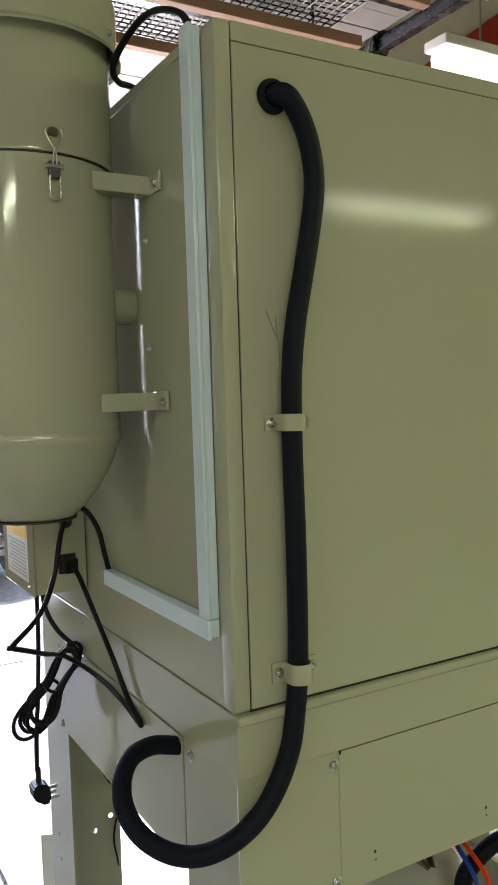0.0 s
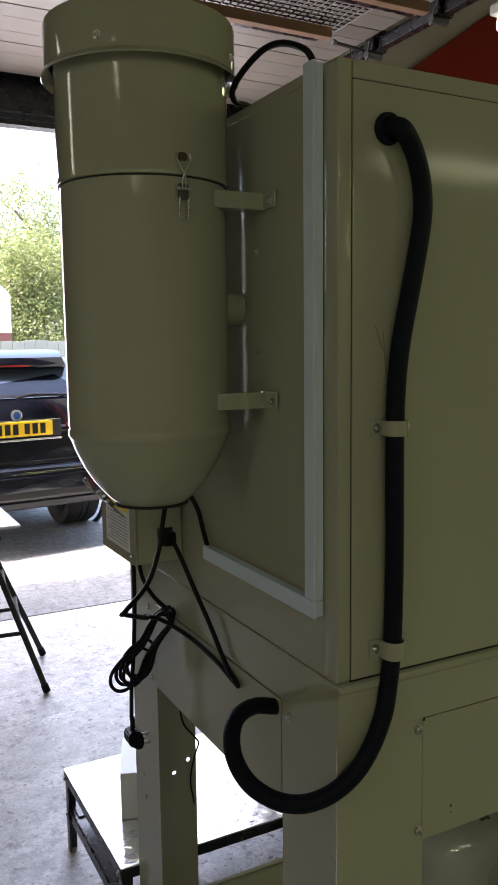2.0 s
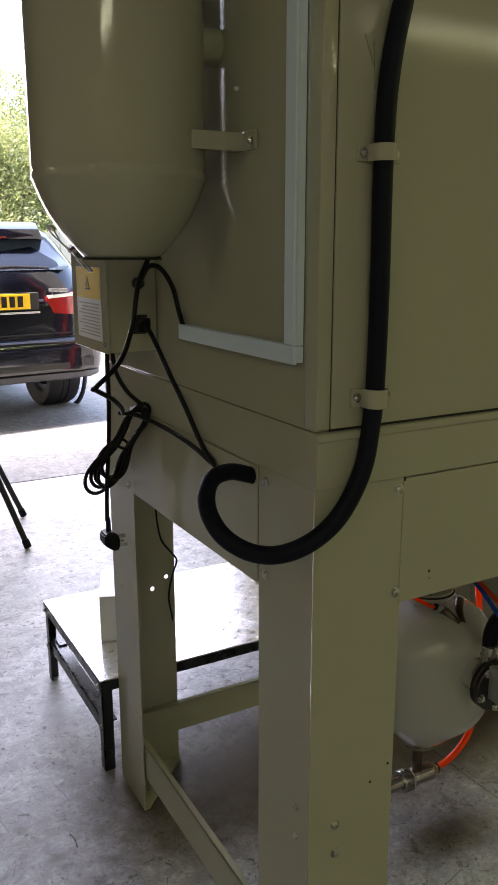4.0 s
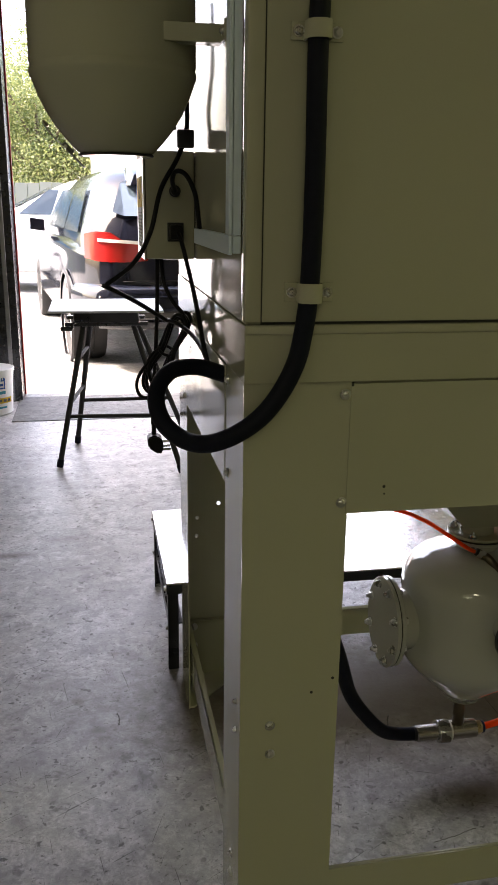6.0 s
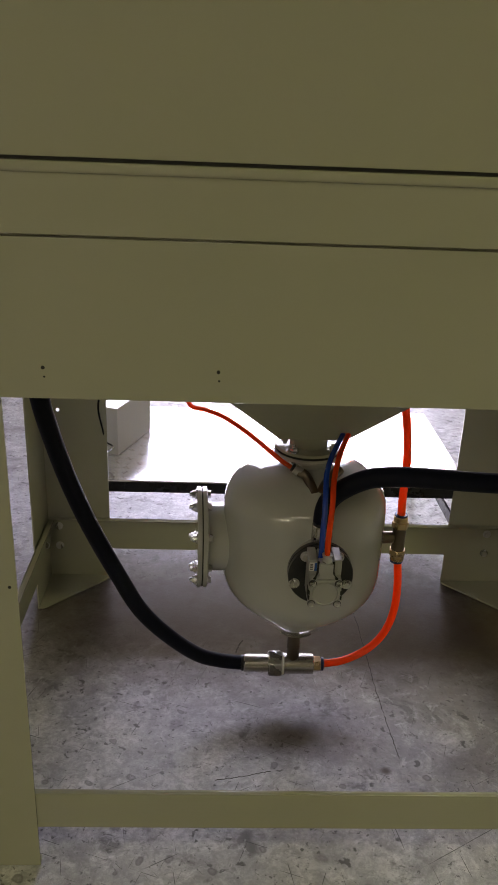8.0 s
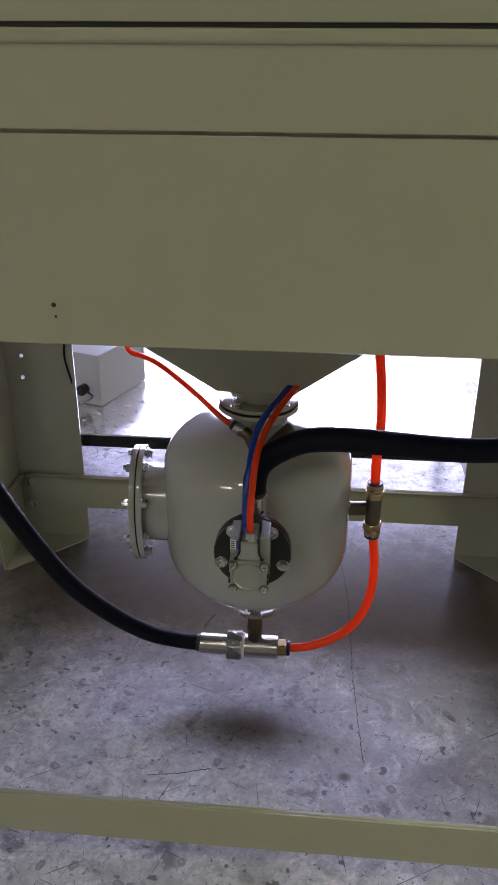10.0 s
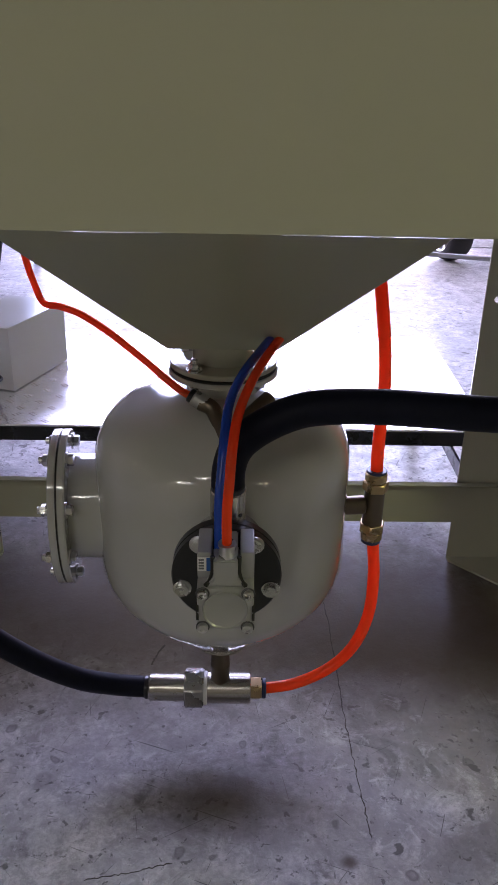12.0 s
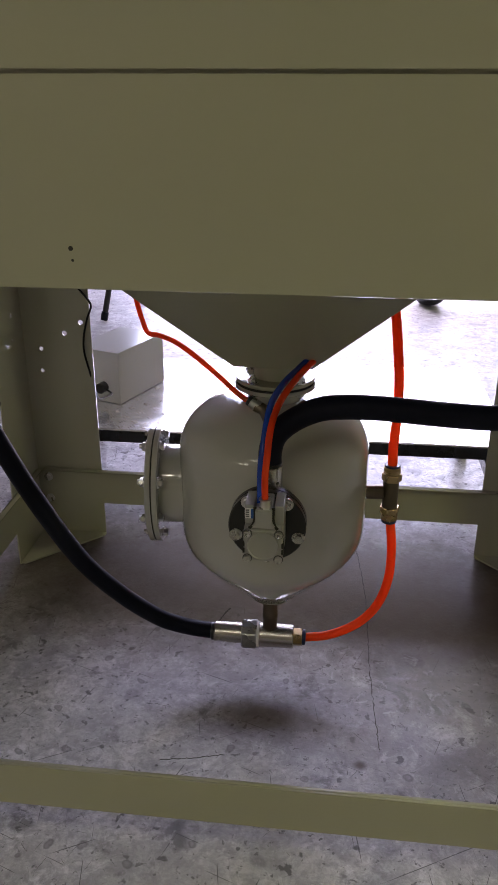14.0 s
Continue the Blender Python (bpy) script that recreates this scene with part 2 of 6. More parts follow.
INK = shader("grey_print", (0.16, 0.16, 0.16), 0.6)
DARKSTEEL = shader("dark_steel", (0.011, 0.012, 0.017), 0.28, 0.0, vary=0.25, scale=25)
TREAD = shader("aluminium_tread", (0.90, 0.90, 0.91), 0.2, 0.8, vary=0.06, scale=15)
BOXPAINT = shader("light_grey_enamel", (0.50, 0.50, 0.49), 0.14, vary=0.03, spread=0.02, bump=0.01)
TIMBER = shader("sawn_timber", (0.27, 0.15, 0.085), 0.7, vary=0.2, scale=12, fine=60, bump=0.3)
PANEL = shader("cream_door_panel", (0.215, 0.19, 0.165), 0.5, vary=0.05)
PLASTER = shader("cream_wall", (0.50, 0.46, 0.38), 0.8, vary=0.08, bump=0.2)
REDWALL = shader("red_painted_sheet", (0.32, 0.022, 0.010), 0.5, vary=0.08)
BRICK = shader("dark_red_brick", (0.125, 0.046, 0.034), 0.85, vary=0.25, scale=18, bump=0.6)
MORTAR = shader("mortar", (0.06, 0.042, 0.036), 0.9, vary=0.2, bump=0.5)
TRACKSTEEL = shader("dull_track_steel", (0.10, 0.10, 0.10), 0.45, 0.6)
GALV = shader("galvanised_wire", (0.25, 0.25, 0.255), 0.4, 0.8)
LAMPGLOW = glow("lit_diffuser", (1.0, 0.95, 0.80), 0.24)
FITTING = shader("white_fitting", (0.6, 0.58, 0.52), 0.4)
CARBLACK = shader("black_car_paint", (0.005, 0.006, 0.011), 0.1, vary=0.1, coat=0.0, spread=0.03, bump=0)
CARWHITE = shader("white_car_paint", (0.78, 0.78, 0.78), 0.2, vary=0.02, coat=1.0, spread=0.03, bump=0)
CARGLASS = shader("tinted_glass", (0.05, 0.07, 0.09), 0.04, vary=0.05, spread=0.01, bump=0, coat=1.0, gloss=1.0)
BUMPER = shader("grey_plastic", (0.035, 0.035, 0.04), 0.5, vary=0.1)
TYRE = shader("tyre_rubber", (0.014, 0.014, 0.015), 0.75, vary=0.25, bump=0.3)
ALLOY = shader("alloy_rim", (0.45, 0.45, 0.46), 0.3, 0.9)
TAIL = shader("red_lens", (0.28, 0.010, 0.009), 0.1, coat=1.0, vary=0.1)
PLATE = shader("yellow_plate", (0.80, 0.52, 0.02), 0.35, vary=0.03)
RENDERWALL = shader("white_render", (0.75, 0.74, 0.71), 0.8, vary=0.05)
FENCE = shader("grey_green_fence", (0.16, 0.17, 0.14), 0.8, vary=0.12)
BARK = shader("bark", (0.10, 0.075, 0.05), 0.9, vary=0.3, scale=10, bump=0.8)
BLUEPRINT = shader("blue_print", (0.02, 0.10, 0.35), 0.5)
TEALPRINT = shader("teal_print", (0.03, 0.30, 0.40), 0.5)


def let_light(m, share, colour=None):
    """Let a share of the light pass through a thin or milky stuff."""
    nt, p = m.node_tree, m.node_tree.nodes["Principled BSDF"]
    thin = nt.nodes.new("ShaderNodeBsdfTranslucent")
    both = nt.nodes.new("ShaderNodeMixShader")
    both.inputs[0].default_value = share
    if colour:
        thin.inputs["Color"].default_value = (*colour, 1)
    nt.links.new(p.outputs[0], both.inputs[1])
    nt.links.new(thin.outputs[0], both.inputs[2])
    nt.links.new(both.outputs[0], nt.nodes["Material Output"].inputs["Surface"])
    return thin


let_light(TUBE_RED, 0.6, (1.0, 0.17, 0.035))


def leaf_shader(name, dark, light):
    m = shader(name, dark, 0.55, vary=0.1)
    nt, p = m.node_tree, m.node_tree.nodes["Principled BSDF"]
    geo = nt.nodes.new("ShaderNodeNewGeometry")
    mix = nt.nodes.new("ShaderNodeMix")
    mix.data_type = "RGBA"
    mix.inputs[6].default_value, mix.inputs[7].default_value = (*dark, 1), (*light, 1)
    nt.links.new(geo.outputs["Random Per Island"], mix.inputs[0])
    nt.links.new(mix.outputs[2], p.inputs["Base Color"])
    nt.links.new(mix.outputs[2], let_light(m, 0.4).inputs["Color"])
    return m


LEAF = leaf_shader("summer_leaves", (0.08, 0.115, 0.035), (0.22, 0.24, 0.09))


# ---- building blocks ----
WORLD = {}


def thing(name, at=(0, 0, 0), turn=0.0, label="", category="", group="", kind=""):
    """An empty at the thing's base that carries its parts."""
    ob = tagged(new(name), label, category, group, kind)
    ob.empty_display_size = 0.05
    ob.matrix_basis = WORLD[ob] = pose(*at, 0, 0, turn)
    return ob


def to_mesh(name, bm, material, smooth):
    bmesh.ops.recalc_face_normals(bm, faces=bm.faces)
    flat = []
    if smooth and len(bm.faces) < 2500:
        bm.faces.index_update()
        for f in bm.faces:
            near = [(e.calc_face_angle(0), g.calc_area()) for e in f.edges for g in e.link_faces if g is not f]
            if near and min(a for a, s in near) > 0.3 and f.calc_area() > 2.5 * max(s for a, s in near):
                flat.append(f.index)
    me = bpy.data.meshes.new(name)
    bm.to_mesh(me)
    bm.free()
    me.materials.append(material)
    if smooth:
        me.shade_smooth()
        me.set_sharp_from_angle(angle=radians(32))
        for k in flat:
            me.polygons[k].use_smooth = False
    return me


def part(name, bm, material, parent, label="", local=False, smooth=True, kind=""):
    """One mesh under a thing or a part; bm in world metres unless local."""
    m = WORLD[parent]
    if not local:
        bm.transform(m.inverted())
    ob = tagged(new(name, to_mesh(name, bm, material, smooth)), label, kind=kind)
    ob.parent = parent
    WORLD[ob] = m
    return ob


def solo(name, bm, material, label="", category="", group="", kind="", smooth=True):
    """A thing that is one mesh, with its origin at its base."""
    pts = [v.co for v in bm.verts]
    lo = Vector([min(p[i] for p in pts) for i in range(3)])
    hi = Vector([max(p[i] for p in pts) for i in range(3)])
    base = Vector(((lo.x + hi.x) / 2, (lo.y + hi.y) / 2, lo.z))
    bm.transform(Matrix.Translation(-base))
    ob = tagged(new(name, to_mesh(name, bm, material, smooth)), label, category, group, kind)
    ob.location = base
    WORLD[ob] = Matrix.Translation(base)
    return ob


def box(x0, x1, y0, y1, z0, z1, bevel=0.0, bm=None, seg=2):
    add = bmesh.new()
    bmesh.ops.create_cube(add, size=1)
    add.transform(Matrix.Translation(((x0 + x1) / 2, (y0 + y1) / 2, (z0 + z1) / 2)) @ Matrix.Diagonal((x1 - x0, y1 - y0, z1 - z0, 1)))
    if bevel:
        bmesh.ops.bevel(add, geom=add.edges[:], offset=bevel, segments=seg, affect="EDGES", profile=0.5)
    return join(bm, add)


def join(bm, add):
    if bm is None:
        return add
    me = bpy.data.meshes.new("tmp")
    add.to_mesh(me)
    add.free()
    bm.from_mesh(me)
    bpy.data.meshes.remove(me)
    return bm


def frame_to(a, b):
    """The matrix that takes z from a towards b."""
    d = (Vector(b) - Vector(a)).normalized()
    return Matrix.Translation(a) @ d.to_track_quat("Z", "Y").to_matrix().to_4x4()


def lathe(profile, segs=32, m=None, bm=None, arc=None):
    """A turned shape round z from (radius, height) pairs; ends of radius 0 close it."""
    add = bmesh.new()
    rings = []
    for r, z in profile:
        if r <= 1e-6:
            rings.append([add.verts.new((0, 0, z))])
        else:
            rings.append([add.verts.new((r * math.cos(2 * math.pi * i / segs), r * math.sin(2 * math.pi * i / segs), z)) for i in range(segs)])
    for a, b in zip(rings, rings[1:]):
        for i in range(segs):
            k = (i + 1) % segs
            if len(a) == 1 and len(b) == 1:
                continue
            if len(a) == 1:
                add.faces.new((a[0], b[i], b[k]))
            elif len(b) == 1:
                add.faces.new((a[i], a[k], b[0]))
            else:
                add.faces.new((a[i], a[k], b[k], b[i]))
    if m is not None:
        add.transform(m)
    return join(bm, add)


def rod(a, b, r, segs=20, bevel=None, bm=None):
    h = (Vector(b) - Vector(a)).length
    e = bevel if bevel is not None else min(r * 0.15, h * 0.2)
    return lathe([(0, 0), (r - e, 0), (r, e), (r, h - e), (r - e, h), (0, h)], segs, frame_to(a, b), bm)


def smooth_path(pts, steps=8):
    """Catmull-Rom through the points."""
    p = [Vector(q) for q in pts]
    p = [p[0] * 2 - p[1]] + p + [p[-1] * 2 - p[-2]]
    out = []
    for i in range(1, len(p) - 2):
        for s in range(steps):
            t = s / steps
            out.append(0.5 * (2 * p[i] + (p[i + 1] - p[i - 1]) * t + (2 * p[i - 1] - 5 * p[i] + 4 * p[i + 1] - p[i + 2]) * t * t
                              + (3 * p[i] - p[i - 1] - 3 * p[i + 1] + p[i + 2]) * t ** 3))
    return out + [p[-2]]


def sweep(pts, r, segs=12, steps=8, bm=None, flat=1.0):
    """A round tube along a smooth line."""
    line = smooth_path(pts, steps) if steps > 1 else [Vector(q) for q in pts]
    add = bmesh.new()
    up = Vector((0.31, 0.22, 0.92))
    rings = []
    for i, c in enumerate(line):
        d = (line[min(i + 1, len(line) - 1)] - line[max(i - 1, 0)]).normalized()
        side = d.cross(up).normalized()
        up = side.cross(d).normalized()
        rings.append([add.verts.new(c + r * (math.cos(2 * math.pi * k / segs) * side + flat * math.sin(2 * math.pi * k / segs) * up)) for k in range(segs)])
    for a, b in zip(rings, rings[1:]):
        for k in range(segs):
            add.faces.new((a[k], a[(k + 1) % segs], b[(k + 1) % segs], b[k]))
    add.faces.new(rings[0])
    add.faces.new(rings[-1])
    return join(bm, add)


def prism(outline, depth, m, bm=None, bevel=0.0, holes=()):
    """A plate: an outline in its own x and y, with round holes (x, y, r), made thick along its own z."""
    add = bmesh.new()

    def ring(pts):
        vs = [add.verts.new((x, y, 0)) for x, y in pts]
        return [add.edges.new((vs[i], vs[(i + 1) % len(vs)])) for i in range(len(vs))], vs
    edges, vs = ring(outline)
    if holes:
        for hx, hy, hr in holes:
            edges += ring([(hx + hr * math.cos(a * math.pi / 6), hy + hr * math.sin(a * math.pi / 6)) for a in range(12)])[0]
        bmesh.ops.triangle_fill(add, edges=edges, use_beauty=True)
    else:
        add.faces.new(vs)
    got = bmesh.ops.extrude_face_region(add, geom=add.faces[:])
    bmesh.ops.translate(add, verts=[g for g in got["geom"] if isinstance(g, bmesh.types.BMVert)], vec=(0, 0, depth))
    if bevel:
        bmesh.ops.recalc_face_normals(add, faces=add.faces)
        bmesh.ops.bevel(add, geom=[e for e in add.edges if e.calc_face_angle(0) > 0.6], offset=bevel, segments=2, affect="EDGES")
    add.transform(m)
    return join(bm, add)


def rect(w, h):
    return [(0, 0), (w, 0), (w, h), (0, h)]


def regular(n, r, turn=0.0):
    return [(r * math.cos(turn + 2 * math.pi * i / n), r * math.sin(turn + 2 * math.pi * i / n)) for i in range(n)]


def screw(parent, at, out, r=0.0062, name="screw"):
    """A cross-head screw with its washer on a surface that faces out."""
    m = frame_to(at, Vector(at) + Vector(out))
    bm = lathe([(r * 1.25, -0.001), (r * 1.25, 0.0012), (r * 0.9, 0.0012), (r * 0.85, 0.003), (r * 0.55, 0.0045), (0, 0.005)], 16, m)
    bm = prism(rect(r * 1.1, r * 0.22), 0.0008, m @ pose(-r * 0.55, -r * 0.11, 0.0046), bm)
    bm = prism(rect(r * 0.22, r * 1.1), 0.0008, m @ pose(-r * 0.11, -r * 0.55, 0.0046), bm)
    return part(name, bm, STEEL, parent, "bright zinc cross-head screw")


def hex_bolt(parent, at, out, r=0.008, h=0.007, material=None, name="bolt", stud=0.0):
    m = frame_to(at, Vector(at) + Vector(out))
    bm = lathe([(r * 1.3, -0.0005), (r * 1.3, 0.0016), (0, 0.0016)], 18, m)
    bm = prism(regular(6, r, random.random()), h, m @ pose(0, 0, 0.0016), bm, 0.0006)
    if stud:
        bm = lathe([(r * 0.55, 0), (r * 0.55, h + stud), (0, h + stud + 0.001)], 12, m, bm)
    return part(name, bm, material or STEEL, parent)


def aim(x, y, z, xd, yd):
    """A matrix with its own x along xd, y along yd, at the point."""
    xd, yd = Vector(xd).normalized(), Vector(yd).normalized()
    zd = xd.cross(yd)
    return Matrix(((xd.x, yd.x, zd.x, x), (xd.y, yd.y, zd.y, y), (xd.z, yd.z, zd.z, z), (0, 0, 0, 1)))


# ---- the workshop ----
DOOR_L, DOOR_R, WALL_Y, HEAD = -0.2, 2.42, 4.95, 2.77
ROOM = (-4.0, 7.5, -6.0, WALL_Y)
CEIL = 4.7
floor_ob = solo("floor", box(ROOM[0], ROOM[1], ROOM[2], WALL_Y + 0.02, -0.15, 0.0), SLAB, "worn grey trowelled concrete slab with dark stains, scuffs and painted shade under the cabinet", "floor", kind="structure")

WORLD[floor_ob] = Matrix.Translation(floor_ob.location)
CRACK = shader("dirt_filled_crack", (0.045, 0.038, 0.032), 0.8, vary=0.3, scale=40)


def crack(points, width, seed):
    """A ragged dirt-filled line in the slab."""
    rnd = random.Random(seed)
    line = smooth_path([(x, y, 0) for x, y in points], 14)
    left, right = [], []
    for i, p in enumerate(line):
        d = (line[min(i + 1, len(line) - 1)] - line[max(i - 1, 0)]).normalized()
        side = Vector((-d.y, d.x, 0))
        c = p + side * rnd.uniform(-0.0012, 0.0012)
        w = width * rnd.uniform(0.25, 1.0) * (1 if 0 < i < len(line) - 1 else 0.2)
        left.append((c.x + side.x * w, c.y + side.y * w))
        right.append((c.x - side.x * w, c.y - side.y * w))
    part("crack", prism(left + right[::-1], 0.0012, Matrix.Translation((0, 0, -0.0006))), CRACK, floor_ob, smooth=False)


for k, (points, width) in enumerate((
        (((1.171, 1.66), (1.178, 1.6), (1.188, 1.49), (1.19, 1.36), (1.193, 1.237), (1.199, 1.13), (1.203, 1.06)), 0.0010),
        (((0.868, 1.006), (0.92, 1.016), (0.966, 1.028)), 0.0007), (((0.908, 1.362), (0.914, 1.385), (0.924, 1.408)), 0.0018),
        (((0.281, 1.525), (0.285, 1.50), (0.283, 1.475)), 0.0022))):
    crack(points, width, k)

bm = bmesh.new()
rows = [(5.62, -0.026), (6.4, -0.06), (12, -0.06), (30, -0.05), (90, -0.05), (900, -0.05)]
cols = [-900, -90, -30, -12, -6, -3, 0, 3, 6, 12, 30, 90, 900]
grid = [[bm.verts.new((x, y, z)) for x in cols] for y, z in rows]
for a, b in zip(grid, grid[1:]):
    for i in range(len(cols) - 1):
        bm.faces.new((a[i], a[i + 1], b[i + 1], b[i]))
solo("apron", box(-30, 30, WALL_Y + 0.02, 5.62, -0.15, -0.012, 0.006), YARD, "pale sunlit concrete strip along the doorway", "apron", kind="structure")
solo("door_sill", box(DOOR_L - 0.02, DOOR_R + 0.02, 4.36, WALL_Y + 0.02, -0.1, 0.004, 0.003), SILL, "rough tan worn concrete strip inside the doorway", "sill", kind="structure")
solo("ground", bm, SHADED_YARD, "concrete yard running out from the doorway, greyed by painted car shadow", "yard", kind="structure")

wall = thing("wall_north", (0, WALL_Y, 0), label="dim brick end wall around the open vehicle doorway", category="wall", kind="structure")
part("pier", box(ROOM[0], DOOR_L - 0.14, WALL_Y, WALL_Y + 0.22, 0, CEIL), MORTAR, wall)
part("pier", box(DOOR_R + 0.14, ROOM[1], WALL_Y, WALL_Y + 0.22, 0, CEIL), PLASTER, wall)
part("lintel", box(DOOR_L - 0.14, DOOR_R + 0.14, WALL_Y, WALL_Y + 0.22, HEAD + 0.32, CEIL), PLASTER, wall)
solo("wall_east", box(ROOM[1], ROOM[1] + 0.2, ROOM[2], WALL_Y + 0.22, 0, CEIL), PLASTER, "cream painted side wall of the workshop", "wall", kind="structure")
solo("wall_west", box(ROOM[0] - 0.2, ROOM[0], ROOM[2], WALL_Y + 0.22, 0, CEIL), PLASTER, "cream painted side wall of the workshop", "wall", kind="structure")
solo("wall_south", box(ROOM[0] - 0.2, ROOM[1] + 0.2, ROOM[2] - 0.2, ROOM[2], 0, CEIL), PLASTER, "cream painted back wall of the workshop", "wall", kind="structure")
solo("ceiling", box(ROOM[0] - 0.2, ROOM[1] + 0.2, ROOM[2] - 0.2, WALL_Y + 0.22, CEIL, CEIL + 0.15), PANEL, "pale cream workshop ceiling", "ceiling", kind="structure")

# doorway: steel jambs, black header seal, raised sectional door with its tracks
frame_ob = thing("door_frame", (DOOR_L, WALL_Y, 0), label="dark steel frame round the open vehicle doorway", category="door frame", kind="structure")
for x, s in ((DOOR_L, -1), (DOOR_R, 1)):
    part("jamb", box(min(x, x + s * 0.14), max(x, x + s * 0.14), WALL_Y - 0.06, WALL_Y + 0.2, 0, HEAD + 0.3, 0.004), DARKSTEEL, frame_ob)
    part("guide_rail", box(x + s * 0.055 - 0.012, x + s * 0.055 + 0.012, WALL_Y - 0.085, WALL_Y - 0.062, 0, HEAD + 0.2, 0.003), GALV, frame_ob, "grey galvanised guide rail")
    part("edge_strip", box(min(x, x - s * 0.008), max(x, x - s * 0.008), WALL_Y + 0.12, WALL_Y + 0.16, 0, HEAD), REDWALL, frame_ob, "thin red painted edge strip")
part("header", box(DOOR_L - 0.14, DOOR_R + 0.14, WALL_Y - 0.02, WALL_Y + 0.2, HEAD + 0.10, HEAD + 0.32, 0.004), DARKSTEEL, frame_ob)
for k in range(3):
    part("header_seal", box(DOOR_L, DOOR_R, WALL_Y - 0.05 - 0.012 * k, WALL_Y + 0.05, HEAD + 0.035 * k, HEAD + 0.033 * k + 0.028, 0.003), BLACK, frame_ob, "black rubber header seal strip")

door = thing("sectional_door", (1.1, 3.5, 3.02), label="raised cream sectional door hanging level under the ceiling", category="door", kind="structure")
y = WALL_Y - 0.12
for k in range(6):
    b = box(DOOR_L - 0.05, DOOR_R + 0.03, y - 0.47, y - 0.004, 3.03, 3.07, 0.004)
    for g in range(2):
        b = box(DOOR_L - 0.05, DOOR_R + 0.03, y - 0.47 + 0.14 + 0.18 * g, y - 0.47 + 0.148 + 0.18 * g, 3.0290, 3.034, 0, b)
    part("door_panel", b, PANEL, door)
    y -= 0.474
for x in (DOOR_L - 0.1, DOOR_R + 0.08):
    part("track", box(x - 0.025, x + 0.025, 1.7, WALL_Y - 0.1, 2.97, 3.03, 0.004), DARKSTEEL, door, "dull dark steel horizontal door track")
    for yy in (2.35, 3.02, 3.52):
        hang = part("hanger", box(x - 0.045, x + 0.045, yy - 0.035, yy + 0.035, 2.965, 3.075, 0.006), BLACK, door, "dark roller bracket on the track")
        part("roller", rod((x - 0.065, yy, 2.955), (x + 0.03, yy, 2.955), 0.022, 20), TRACKSTEEL, hang)
        part("spring_clip", sweep([(x - 0.045, yy - 0.03, 3.04), (x - 0.062, yy - 0.02, 2.98), (x - 0.05, yy + 0.02, 2.935)], 0.005, 8, 4), GALV, hang)
latch_arm = part("lock_arm", rod((2.25, 3.53, 2.985), (2.47, 3.56, 2.985), 0.009, 12), TRACKSTEEL, door, "dark steel lock arm with a red tab")
part("arm_end", rod((2.235, 3.53, 2.985), (2.26, 3.532, 2.985), 0.015, 12), GALV, latch_arm)
part("release_tab", box(2.375, 2.435, 3.60, 3.625, 2.925, 2.955, 0.006), TUBE_RED, latch_arm, "red plastic release tab")
part("pull_cord", rod((2.36, 3.55, 2.98), (2.40, 3.61, 2.953), 0.003, 8), CABLE, latch_arm)

# storage rack under the raised door: timbers with wire mesh
rack = thing("ceiling_rack", (1.2, 2.7, 2.84), label="overhead rack of sawn timber battens and black wire mesh", category="rack")
for y0, x1, z in ((3.12, 1.95, 2.84), (2.72, 2.16, 2.84), (2.36, 2.2, 2.86)):
    part("batten", box(-0.4, x1, y0 - 0.022, y0 + 0.022, z - 0.02, z + 0.025, 0.003), TIMBER, rack)
    part("steel_angle", box(-0.4, x1 - 0.03, y0 + 0.025, y0 + 0.065, z - 0.012, z + 0.02, 0.002), DARKSTEEL, rack)
b = bmesh.new()
for k in range(70):
    b = sweep([(-0.4 + 0.035 * k, 2.25, 2.882), (-0.4 + 0.035 * k, 3.2, 2.882)], 0.0034, 5, 1, b)
for k in range(27):
    b = sweep([(-0.42, 2.26 + 0.035 * k, 2.887), (2.02, 2.26 + 0.035 * k, 2.887)], 0.0034, 5, 1, b)
part("wire_mesh", b, DARKSTEEL, rack, "black welded wire mesh", kind="stuff")
for x in (-0.3, 0.9, 1.95):
    part("drop_rod", rod((x, 2.75, 2.86), (x, 2.75, CEIL), 0.006), DARKSTEEL, rack)

# red sheeting beside the door track
solo("red_cladding", prism([(2.9, 1.4), (6.2, 1.4), (6.2, 4.69), (5.6, 4.68), (3.3, 3.11), (2.9, 2.84)], 0.03, aim(0, WALL_Y - 0.001, 0, (1, 0, 0), (0, 0, 1))), REDWALL, "bright red painted sheet under the sloping roof line", "wall panel", kind="structure", smooth=False)

# fittings for the real tubes and for the added fill lamps alike
for x, y, z, power, half in LAMPS:
    lamp = thing("tube_or_fill_fitting", (x, y, z), label="lit fluorescent fitting with a frosted diffuser under the roof, some added unseen as fill", category="ceiling light", group="fluorescent fittings")
    part("housing", box(x - half, x + half, y - 0.075, y + 0.075, z, z + 0.05, 0.008), FITTING, lamp)
    part("diffuser", box(x - half + 0.02, x + half - 0.02, y - 0.06, y + 0.06, z - 0.075, z - 0.002, 0.02), LAMPGLOW, lamp, "glowing frosted diffuser")
    for xx in (x - 0.45, x + 0.45):
        part("suspension_rod", rod((xx, y, z + 0.045), (xx, y, CEIL), 0.005, 8), GALV, lamp)

# ---- blasting cabinet ----
X0, X1, Y0, Y1 = 0.4535, 1.576, 0.833, 1.66
MX, MY = 1.018, 1.24
BOT, SEAM, LEDGE, TOP = 0.762, 0.951, 1.027, 1.827
